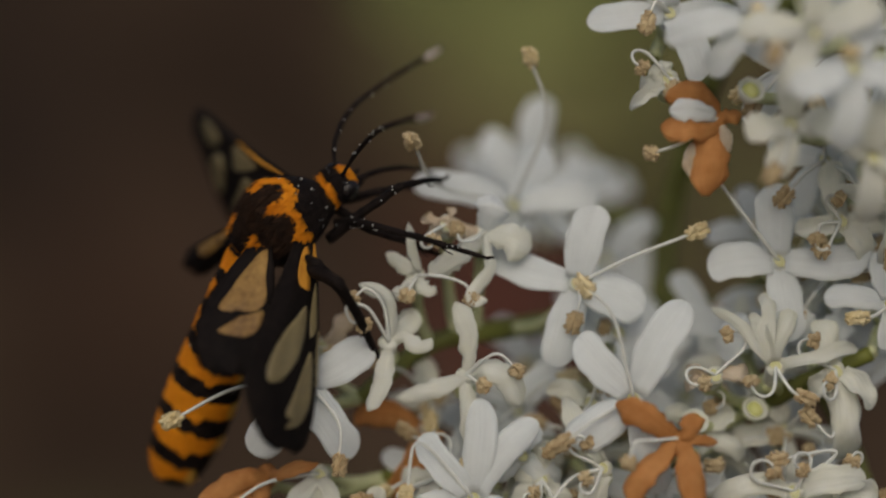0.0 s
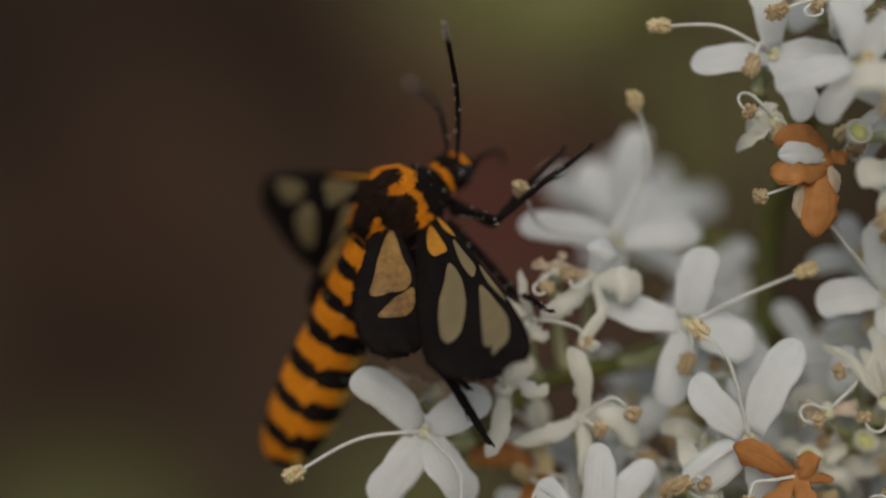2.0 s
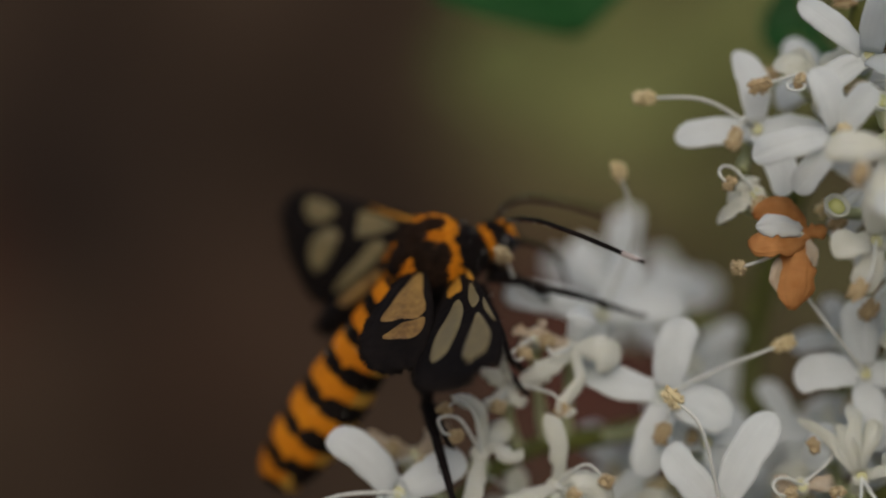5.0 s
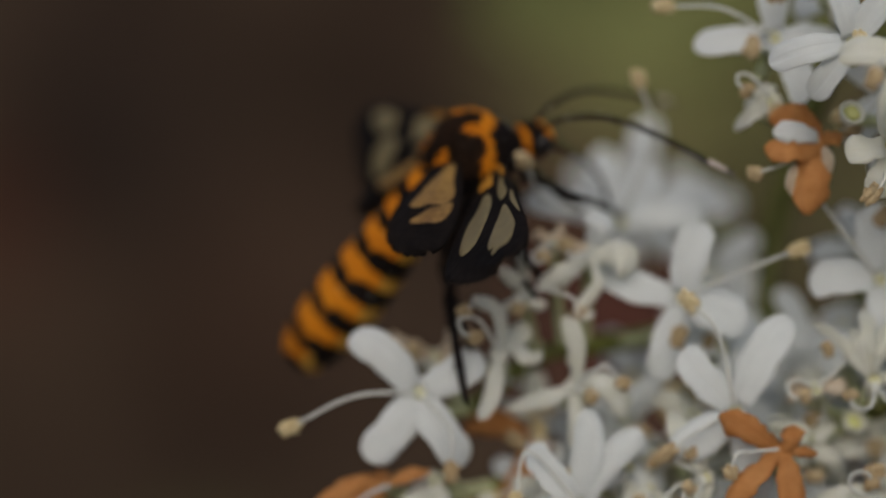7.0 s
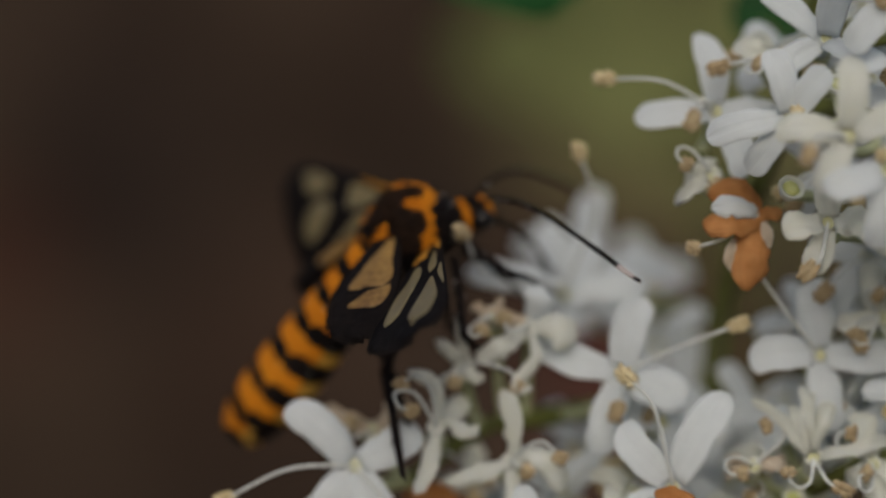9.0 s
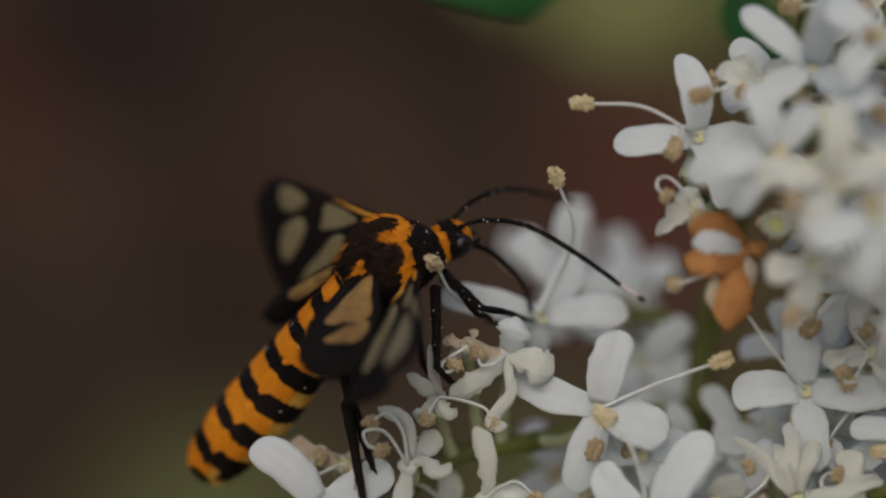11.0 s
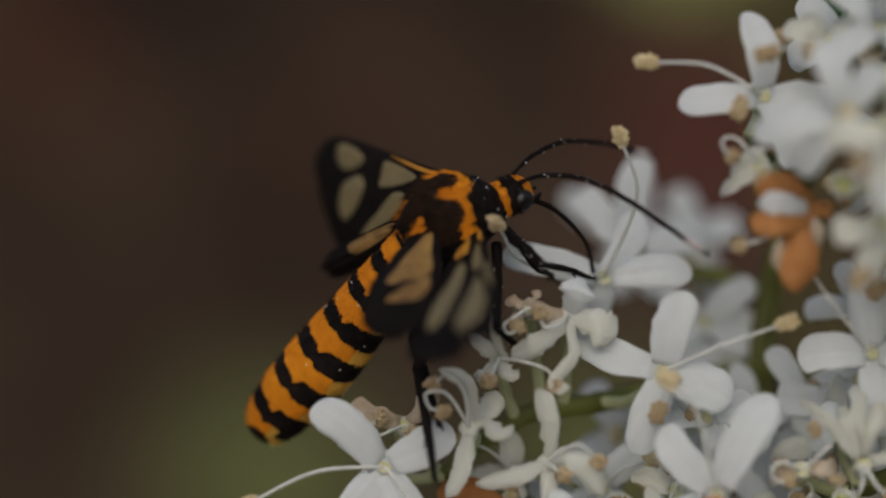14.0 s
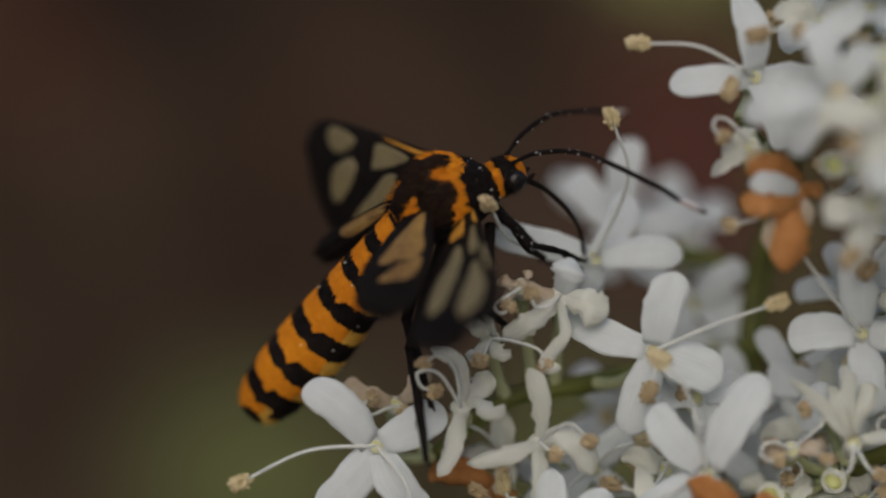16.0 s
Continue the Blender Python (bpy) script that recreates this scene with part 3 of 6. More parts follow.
flower((11.19, -3.79, -1.30), CREAM,
       [((12.96, -5.27, -1.62), 1.4), ((12.02, -8.05, -1.62), 1.6), ((9.97, -4.65, -1.37), 1.1), ((10.56, -1.43, -0.98), 1.5)],
       [((11.09, -6.63, -1.30), (10.19, -6.00, -1.49))], 0.3)
flower((9.19, -9.05, -2.27), CREAM,
       [((12.34, -8.37, -2.60), 1.5), ((5.48, -8.98, -2.34), 1.2), ((8.56, -11.00, -2.27), 1.6)],
       [((11.05, -7.34, -2.27), (8.66, -7.61, -2.60))], 0.2)
flower((5.89, -4.01, -1.30), TAN,
       [((4.47, -4.63, -1.30), 0.8), ((7.47, -3.65, -1.56), 0.9), ((4.76, -3.39, -1.43), 0.8)], [], 0.4)
flower((0.93, -8.04, -1.62), CREAM,
       [((0.40, -6.78, -1.82), 1.1), ((0.37, -10.95, -1.82), 1.5), ((-0.79, -4.55, -1.43), 1.1)], [((-0.48, -8.46, -1.95), (-1.63, -9.89, -1.95))], 0.3)
# orange withered
WITHERED = LOOKS[RUST][1]
wilted_flower((4.05, -6.70, -2.99),
              [([(3.32, -6.22, -3.40), (2.46, -5.70, -3.60), (1.35, -5.20, -3.40)], 1.25, 0.6, 0.2),
               ([(3.39, -7.39, -3.50), (2.47, -8.19, -3.80), (1.90, -9.45, -3.60)], 1.2, 0.5, -0.2),
               ([(4.36, -7.43, -3.50), (4.55, -8.38, -3.80), (5.00, -9.95, -3.60)], 1.25, 0.5, 0.2),
               ([(4.45, -6.45, -3.30), (4.60, -6.00, -3.35), (4.71, -5.60, -3.20)], 1.0, 0.6, 0.3),
               ([(4.70, -6.75, -3.20), (5.15, -6.78, -3.25), (5.75, -6.85, -3.20)], 0.6, 0.9, 0.3)],
              [[(3.06, -6.78, -3.40), (2.17, -6.86, -3.60), (1.91, -7.57, -3.60)]], WITHERED, RUST)
wilted_flower((5.85, 7.15, -2.99),
              [([(5.50, 7.91, -3.20), (4.68, 8.22, -3.50), (3.60, 7.90, -3.30)], 1.2, 0.6, 0.1),
               ([(5.54, 7.32, -3.35), (4.69, 7.48, -3.70), (3.70, 7.40, -3.60)], 0.95, 0.4, 0.1, WHITE),
               ([(5.43, 6.85, -3.30), (4.45, 6.78, -3.80), (3.35, 6.72, -3.50)], 1.5, 0.6, -0.2),
               ([(5.60, 6.37, -3.20), (5.45, 5.44, -3.60), (5.28, 3.75, -3.50)], 1.75, 0.7, 0.2),
               ([(6.25, 7.28, -3.20), (6.50, 7.32, -3.15), (6.90, 7.33, -3.00)], 0.95, 0.8, 0.3),
               ([(5.30, 6.20, -3.10), (4.70, 5.50, -3.35), (4.68, 4.55, -3.30)], 0.7, 0.9, 0.4, TAN),
               ([(6.10, 6.70, -3.10), (6.27, 6.20, -3.20), (6.10, 5.45, -3.20)], 0.7, 0.9, 0.4, TAN)],
              [[(4.49, 6.15, -3.25), (3.12, 5.66, -2.99)]], "withered rust-orange flower with one petal still white", RUST)
wilted_flower((-13.70, -8.20, 1.00),
              [([(-14.45, -8.45, 0.30), (-15.55, -8.85, 0.20), (-16.75, -9.90, 0.50)], 1.25, 0.9, 0.5),
               ([(-13.20, -8.20, 0.10), (-12.30, -7.85, -0.20), (-11.50, -7.80, 0.20)], 0.85, 0.8, 1.1),
               ([(-13.95, -8.70, 0.50), (-13.83, -9.29, 0.30), (-14.11, -10.60, 0.50)], 1.1, 0.9, 0.6),
               ([(-14.20, -8.95, 0.60), (-14.95, -9.60, 0.40), (-15.80, -10.60, 0.60)], 0.9, 1.0, 0.7)], [], WITHERED, RUST)
flower((-6.72, -6.38, 3.00), RUST,
       [((-9.86, -5.46, 3.00), 1.5), ((-6.26, -7.08, 2.60), 1.4), ((-8.22, -9.57, 3.00), 1.4)], [], 0.16)
# blurred near blooms of the upper bunch
flower((6.84, 11.12, -7.00), WHITE, [((3.25, 10.40, -7.00), 1.5), ((4.97, 8.78, -6.50), 1.4), ((8.38, 13.14, -8.00), 1.5), ((6.01, 13.85, -8.00), 1.5)], [])
flower((9.00, 10.09, -10.00), CREAM, [((5.97, 10.56, -10.00), 1.6), ((8.05, 7.53, -10.00), 1.6), ((11.64, 11.15, -11.00), 1.6), ((9.10, 13.23, -11.00), 1.6)], [((7.69, 9.99, -11.00), (7.33, 9.41, -11.00))])
flower((10.63, 8.69, -10.00), WHITE, [((8.14, 7.90, -11.00), 1.6), ((10.14, 5.43, -10.00), 1.6), ((13.20, 7.99, -10.00), 1.6), ((11.35, 11.49, -10.00), 1.6)], [])
flower((8.56, 6.62, -6.50), CREAM, [((6.57, 6.35, -7.00), 1.5), ((8.50, 8.97, -7.00), 1.5), ((10.16, 6.82, -7.00), 1.5), ((7.82, 4.47, -6.50), 1.4)], [((8.23, 5.15, -7.00), (7.87, 4.68, -7.00))], 0.1)
flower((11.77, 5.09, -8.00), CREAM, [((9.52, 6.98, -8.00), 1.6), ((11.56, 2.29, -7.00), 1.4), ((14.02, 4.61, -8.00), 1.6), ((11.96, 7.37, -9.00), 1.6)], [])
flower((8.70, 14.89, -3.90), WHITE, [((5.81, 17.48, -3.90), 1.4), ((6.34, 13.19, -3.90), 1.4), ((10.63, 13.39, -8.00), 1.6), ((9.52, 18.05, -7.00), 1.6)], [])
flower((11.05, 16.16, -8.00), WHITE, [((8.96, 17.52, -8.00), 1.6), ((9.24, 14.06, -8.00), 1.6), ((12.92, 14.80, -8.00), 1.6)], [])
flower((6.71, 14.20, -2.08), CREAM, [((4.76, 15.02, -2.27), 1.1), ((7.09, 12.39, -2.21), 1.2), ((5.49, 15.64, -1.95), 0.8), ((8.39, 15.67, -1.95), 1.3)], [((5.71, 14.18, -2.60), (4.27, 13.80, -2.60))], 0.3)
flower((3.91, 8.97, -1.69), CREAM, [((2.21, 7.91, -2.08), 0.7), ((2.64, 8.71, -1.95), 1.1), ((3.16, 9.44, -1.95), 1.0), ((3.53, 9.81, -1.69), 0.9)], [((4.24, 8.85, -2.21), (4.12, 8.61, -2.34))], 0.4)

# more fading blooms along the lower edge
flower((1.93, -2.10, 1.50), WHITE, [((-0.66, -2.11, 1.50), 1.5), ((0.63, -0.04, 1.50), 1.5), ((2.97, -3.65, 1.50), 1.4), ((4.04, -1.31, 2.00), 1.5)], [])
flower((-2.51, -7.50, -0.00), WHITE, [((-1.89, -6.09, -0.40), 1.1), ((-3.79, -8.26, -0.20), 1.3), ((-0.71, -8.77, 0.00), 1.4), ((-4.29, -7.00, 0.40), 1.2)], [((-4.06, -7.23, -0.80), (-4.82, -7.74, -0.80))], 0.15)
flower((0.59, -5.20, 0.50), CREAM, [((-1.23, -4.43, -0.00), 1.2), ((1.58, -5.95, -0.00), 1.2), ((0.06, -6.98, 0.20), 1.2)], [((-0.24, -6.21, -0.60), (-1.00, -7.02, -0.60))], 0.35)
flower((-1.63, -8.56, -0.00), CREAM, [((-3.19, -10.50, -0.00), 1.3), ((-0.19, -10.11, -0.00), 1.2), ((-1.32, -6.59, 0.00), 1.1), ((-3.31, -7.54, 0.40), 1.2)], [((-1.24, -9.26, -0.80), (-0.90, -10.21, -0.80)), ((-2.22, -9.49, -0.60), (-1.75, -10.30, -0.60))], 0.35)
flower((5.47, -6.40, 0.50), CREAM, [((3.96, -5.39, 0.40), 1.2), ((6.94, -5.40, 0.20), 1.2), ((7.68, -7.40, 0.20), 1.2), ((4.97, -7.90, 0.60), 1.3)], [], 0.3)
flower((10.78, -2.41, 0.50), WHITE, [((9.51, -1.41, 0.40), 1.5), ((12.30, -1.41, 0.50), 1.5), ((12.02, -3.42, 0.40), 1.5)], [], 0.1)
flower((7.76, -2.40, 0.50), WHITE, [((6.23, -2.90, 0.40), 1.4), ((6.76, -1.40, 0.50), 1.5), ((9.47, -3.41, 0.20), 1.3)], [], 0.15)
flower((11.15, -8.84, -1.60), CREAM, [((9.65, -9.82, -1.60), 1.3), ((13.13, -9.34, -1.60), 1.3), ((11.38, -11.30, -1.60), 1.4)], [], 0.2)
flower((-6.04, -8.48, 1.00), CREAM, [((-7.79, -8.16, 0.80), 1.1), ((-7.10, -9.93, 0.80), 1.2), ((-4.85, -10.53, 1.00), 1.3)], [((-7.86, -9.10, 0.20), (-7.77, -9.71, 0.00))], 0.35)

# a fresh bloom half hidden behind the withered ones beside the moth's legs
flower((-1.30, 5.00, 11.00), WHITE, [((-0.90, 9.00, 9.50), 1.8), ((-3.50, 7.50, 10.50), 1.8), ((2.60, 6.00, 11.50), 1.7), ((0.40, 2.60, 11.00), 1.7)], [])
# a shrivelled one behind the moth's hind feet
flower((-11.30, -2.70, 2.00), TAN, [((-13.50, -1.60, 1.60), 1.1), ((-9.90, -1.10, 1.80), 1.0), ((-10.50, -3.90, 1.80), 1.0)], [], 0.35)
spent_flower((7.20, 8.30, -4.20), 0.62)
spent_flower((5.05, -5.98, -1.20), 0.62)
spent_flower((7.87, -5.47, 0.20), 0.6)
spent_flower((9.10, 12.85, -5.00), 0.5)


# fading and fresh blooms deeper in the bunch
DEEP_NEAR = [(-3, -9.5, 2), (3.5, -9, 1.5), (9.5, -6.5, 2), (11.5, 0.5, 2), (13.5, 3.5, -2), (11, 5.5, 0), (12.8, 7, -4), (9.5, 9.5, 0), (11, 13.5, -1), (7.5, 14.5, 2), (13, 11, -5), (14.5, 15, -4), (10.5, 17, -1), (14.5, -0.5, 1), (5, -12, 2), (15, 2, 2), (15.5, 6, 0), (13.5, 9, -1), (10, -11, 1), (0, -12, 2), (-5, -12, 2), (14, -12, 1)]
DEEP_MIDDLE = [(-6, -8.5, 3), (0.5, -7.5, 4), (6.5, -7.5, 3), (8, -3.5, 4), (-2.5, -5.5, 4), (-6.5, -5, 4.5), (15, -3, 4), (12, 3, 4)]
DEEP_FAR = [(6.5, -1.5, 6), (2.5, -4.5, 5), (-3.5, -7, 6), (-0.5, -8.5, 6), (3, -7, 7), (5.5, -5, 7), (8.5, -6, 6), (10.5, -3, 6), (12.5, -1.5, 5), (10, -0.5, 7), (9, 2.5, 6), (7, -9.5, 5), (11, -9, 5), (1.5, -10.5, 5), (4.5, -2.5, 8), (2.2, 1.5, 11), (-1.5, -3.5, 9)]
rnd = random.Random(11)


def deep_bloom(u, v, d, kind):
    c = (u, v, d)
    turn, size = rnd.uniform(0, 90), rnd.uniform(2.4, 3.3)
    tips = []
    for k in range(4):
        a = radians(turn + 90 * k + rnd.uniform(-14, 14))
        tips.append(((u + size * math.cos(a), v + size * math.sin(a) * rnd.uniform(0.7, 1), d + rnd.uniform(-1.0, 0.6)), rnd.uniform(1.2, 1.8) if kind == WHITE else rnd.uniform(0.8, 1.4)))
    arms = []
    for k in range(rnd.choice((2, 3, 3) if d < 4.5 else (0, 1))):
        a = radians(rnd.uniform(0, 360))
        arms.append(((u + 1.3 * math.cos(a), v + 1.3 * math.sin(a) + 0.3, d - 1.6), (u + 2.5 * math.cos(a), v + 2.3 * math.sin(a), d - 1.5)))
    flower(c, kind, tips, arms, 0.0 if kind == WHITE else rnd.uniform(0.2, 0.45))


for u, v, d in DEEP_NEAR + DEEP_MIDDLE + DEEP_FAR:
    deep_bloom(u, v, d, WHITE if d > 4.5 else rnd.choice((WHITE, WHITE, CREAM, CREAM)))


# ---- the leaf above, and the surroundings
def leaf(points, width, label):
    pts = curve([spot(p) for p in points], 8)
    base = pts[0]
    thing = tagged(new("leaf"), label, "leaf")
    thing.location = base * MM
    top, under = [], []
    for i, p in enumerate(pts):
        t = i / (len(pts) - 1)
        ahead = (pts[min(i + 1, len(pts) - 1)] - pts[max(i - 1, 0)]).normalized()
        side = ahead.cross(-AWAY + UP * 0.25).normalized()
        out = side.cross(ahead)
        w = width * max(0.04, math.sin(math.pi * (0.04 + 0.92 * t))) ** 0.8
        ra, rb = [], []
        for j in range(9):
            q = j / 4 - 1
            c = p - base + side * w * q + out * (0.2 * w * q * q + 0.15 * noise.noise((t * 6, q * 2, width)))
            ra.append(c + out * 0.12), rb.append(c - out * 0.12)
        top.append(ra), under.append(rb)
    part("blade", sheet(top, under), LEAF_GREEN, thing)
    part("midrib", tube([p - base + AWAY * 0.1 for p in pts], lambda t: 0.3 - 0.2 * t, 8), STEM_GREEN, thing)
    return thing


leaf([(-0.13, 21.35, 13.00), (-3.19, 21.33, 13.00), (-6.28, 21.06, 12.00), (-10.44, 19.89, 11.00)], 4.2, "glossy dark green leaf hanging above the flowers")
leaf([(9.50, 15.36, 10.00), (7.71, 16.97, 11.00), (6.85, 18.07, 12.00), (7.21, 20.20, 12.00)], 1.3, "small dark green leaf behind the upper bunch")
twig = tagged(new("leaf_twig"), "thin green twig holding the leaves behind the bunch", "twig")
twig.location = spot((6.53, 9.02, 6.00)) * MM
part("twig_stem", tube([p * 1.0 - twig.location / MM for p in curve([spot((6.46, 9.02, 5.00)), spot((9.50, 15.36, 10.00)), spot((9.74, 20.23, 12.00)), spot((5.46, 22.92, 13.00)), spot((-0.41, 21.36, 13.00))], 6)], lambda t: 0.4 - 0.1 * t, 8), STEM_GREEN, twig)


def shrub():
    """A bush well behind the flowers: an upright stem, twigs and broad olive leaves."""
    thing = tagged(new("shrub"), "olive-green bush with broad leaves in the soft distance", "bush")
    foot = spot(SHRUB_MID) + Vector((14, 6, 0))
    thing.location = Vector((foot.x, foot.y, -300)) * MM
    top = spot(SHRUB_MID) + Vector((6, 3, -4))
    trunk = curve([Vector((0, 0, 0)), Vector((3, 1, 150)), Vector((1, 0, 240)), top - thing.location / MM], 8)
    part("trunk", tube(trunk, lambda t: 1.6 - 0.9 * t, 10, 0.2), STEM_GREEN, thing)
    rnd = random.Random(8)
    for u, v, d, turn, size in ((0, 0, 0, 20, 14), (-9, 3, 3, 160, 12), (8, 5, 2, 60, 13), (-3, 10, 4, 110, 13), (15, 2, 4, 10, 12), (1, 18, 3, 80, 13), (13, 13, 4, 40, 13), (-12, 14, 5, 130, 12)):
        a = radians(turn)
        base = spot((SHRUB_MID[0] + u - 0.5 * size * math.cos(a), SHRUB_MID[1] + v - 0.5 * size * math.sin(a), SHRUB_MID[2] + d)) - thing.location / MM
        along = (RIGHT * math.cos(a) + UP * math.sin(a) + AWAY * rnd.uniform(-0.3, 0.3)).normalized()
        side = along.cross(-AWAY + UP * 0.3).normalized()
        out = side.cross(along)
        upper, under = [], []
        for i in range(13):
            t = i / 12
            w = 0.36 * size * max(0.05, math.sin(math.pi * (0.05 + 0.9 * t))) ** 0.8
            row = [base + along * size * t + side * w * (j / 4 - 1) + out * (0.15 * w * (j / 4 - 1) ** 2 - 0.15 * size * t * t) for j in range(9)]
            upper.append([p + out * 0.1 for p in row]), under.append([p - out * 0.1 for p in row])
        part("leaf_blade", sheet(upper, under), LEAF_OLIVE, thing)
        node = min(trunk, key=lambda q: (q - base).length)
        part("twig", tube(curve([node, (node + base) / 2 + Vector((0, 1, -0.8)), base + along * 0.5], 5), lambda t: 0.5 - 0.2 * t, 8), STEM_GREEN, thing)
    return thing


SHRUB_MID = (5.59, 24.04, 105.00)
shrub()

ground = new("ground", bpy.data.meshes.new("ground"))
bm = bmesh.new()
rings = []
for r in (0.0, 0.15, 0.4, 0.8, 1.6, 4, 12, 60, 400):
    rings.append([bm.verts.new((r * math.cos(a * math.pi / 24), r * math.sin(a * math.pi / 24), -0.300 + 0.012 * noise.noise((r * 5 * math.cos(a * math.pi / 24), r * 5 * math.sin(a * math.pi / 24), 0)) * (r < 5))) for a in range(48)] if r else [bm.verts.new((0, 0, -0.3))])
for k in range(48):
    bm.faces.new((rings[0][0], rings[1][k], rings[1][(k + 1) % 48]))
for a, b in zip(rings[1:], rings[2:]):
    for k in range(48):
        bm.faces.new((a[k], b[k], b[(k + 1) % 48], a[(k + 1) % 48]))
bm.to_mesh(ground.data)
bm.free()
ground.data.materials.append(LITTER)
tagged(ground, "dark brown leaf litter on shaded ground", "ground", kind="structure")


def backdrop_material():
    """Undergrowth with its shade put into the colour: brown litter with soft patches of olive, green, red-brown and
    near-black.
    """
    m = bpy.data.materials.new("undergrowth")
    m.use_nodes = True
    nt = m.node_tree
    b = nt.nodes["Principled BSDF"]
    b.inputs["Roughness"].default_value = 1.0
    b.inputs["Specular IOR Level"].default_value = 0.0
    co = nt.nodes.new("ShaderNodeTexCoord")
    ns = nt.nodes.new("ShaderNodeTexNoise")
    ns.inputs["Scale"].default_value, ns.inputs["Detail"].default_value = 28, 2
    nt.links.new(co.outputs["Object"], ns.inputs["Vector"])
    ramp = nt.nodes.new("ShaderNodeValToRGB")
    e = ramp.color_ramp.elements
    e[0].position, e[1].position = 0.35, 0.68
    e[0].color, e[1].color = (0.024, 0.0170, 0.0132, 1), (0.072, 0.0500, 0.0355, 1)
    nt.links.new(ns.outputs["Fac"], ramp.inputs["Fac"])
    last = ramp.outputs["Color"]
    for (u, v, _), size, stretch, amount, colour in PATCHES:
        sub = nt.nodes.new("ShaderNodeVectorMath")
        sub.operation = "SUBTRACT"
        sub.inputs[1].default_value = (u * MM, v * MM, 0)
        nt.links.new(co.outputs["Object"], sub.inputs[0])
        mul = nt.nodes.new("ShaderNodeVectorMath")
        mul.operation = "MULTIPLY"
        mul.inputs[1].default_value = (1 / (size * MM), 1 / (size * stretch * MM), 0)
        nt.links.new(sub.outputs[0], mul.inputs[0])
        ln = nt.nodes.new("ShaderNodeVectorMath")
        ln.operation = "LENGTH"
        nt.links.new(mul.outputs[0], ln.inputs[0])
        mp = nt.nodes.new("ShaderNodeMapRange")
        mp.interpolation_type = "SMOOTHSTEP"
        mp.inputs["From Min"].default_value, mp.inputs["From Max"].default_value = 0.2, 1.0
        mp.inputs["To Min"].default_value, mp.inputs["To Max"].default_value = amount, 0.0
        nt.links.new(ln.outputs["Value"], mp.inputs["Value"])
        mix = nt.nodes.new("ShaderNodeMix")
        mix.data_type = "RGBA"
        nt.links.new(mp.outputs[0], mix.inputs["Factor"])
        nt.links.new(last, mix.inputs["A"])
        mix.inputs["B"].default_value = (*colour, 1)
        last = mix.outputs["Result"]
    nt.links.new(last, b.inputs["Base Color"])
    return m


PATCHES = [
    ((-46.28, 10.18, 450.00), 34.8, 0.9, 0.6, (0.050, 0.029, 0.021)),
    ((31.56, 60.29, 450.00), 40, 0.9, 0.95, (0.215, 0.22, 0.092)),
    ((69.57, 23.96, 450.00), 21.4, 1.3, 0.7, (0.15, 0.15, 0.07)),
    ((11.95, 27.49, 450.00), 17.4, 0.8, 0.5, (0.10, 0.056, 0.034)),
    ((21.32, 4.49, 450.00), 22, 1.3, 0.85, (0.105, 0.038, 0.031)),
    ((-101.01, 21.84, 450.00), 21.4, 1.0, 0.4, (0.12, 0.045, 0.03)),
    ((-58, -58, 450.00), 32, 0.8, 0.95, (0.12, 0.14, 0.055)),
    ((3.28, -52.65, 450.00), 24.1, 1.0, 0.95, (0.13, 0.15, 0.06)),
    # near-black patches: the bank's deep shade, painted into its colour
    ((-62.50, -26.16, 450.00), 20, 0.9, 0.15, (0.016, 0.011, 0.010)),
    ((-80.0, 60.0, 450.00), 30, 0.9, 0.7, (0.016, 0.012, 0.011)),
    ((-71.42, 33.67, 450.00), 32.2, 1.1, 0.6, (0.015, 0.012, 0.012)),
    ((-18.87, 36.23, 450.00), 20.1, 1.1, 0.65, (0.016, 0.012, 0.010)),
]


def bank_relief(u, v):
    """How far the bank's face lies behind its middle, in millimetres: lumpy, and falling away to the sides."""
    return 10 * noise.noise((u / 90, v / 90, 1.0)) + 5 * noise.noise((u / 35, v / 35, 4.0)) + max(0, abs(u) - 160) ** 1.5 / 22


def bank():
    """A steep bank of shaded undergrowth: it rises out of the litter, rounds over at the brow and sinks back to the ground behind."""
    us = [-900 + 30 * i for i in range(61)]
    brow = curve([(150, 0, 0), (235, 40, 0), (285, 140, 0), (290, 300, 0), (240, 520, 0), (110, 820, 0), (-120, 1250, 0), (-420, 1700, 0)], 5)
    rows = [(-330 + 24 * i, 0) for i in range(20)] + [(p.x, p.y) for p in brow]
    bm = bmesh.new()
    grid = []
    for v, behind in rows:
        line = []
        for u in us:
            low = min(1, max(0, (abs(u) - 350) / 550)) ** 2
            line.append(bm.verts.new((u, v + (-330 - v) * low * (v > -330), -bank_relief(u, v) * (1 - 0.75 * min(1, behind / 1200)) - behind * (1 - 0.6 * low))))
        grid.append(line)
    for a, b in zip(grid, grid[1:]):
        for k in range(len(us) - 1):
            bm.faces.new((a[k], a[k + 1], b[k + 1], b[k]))
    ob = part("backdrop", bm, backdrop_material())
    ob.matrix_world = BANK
    return tagged(ob, "soft dark brown undergrowth bank with olive patches", "undergrowth", kind="structure")


BANK = Matrix.Translation(AWAY * 0.450) @ Matrix((RIGHT, UP, -AWAY)).transposed().to_4x4()
bank()


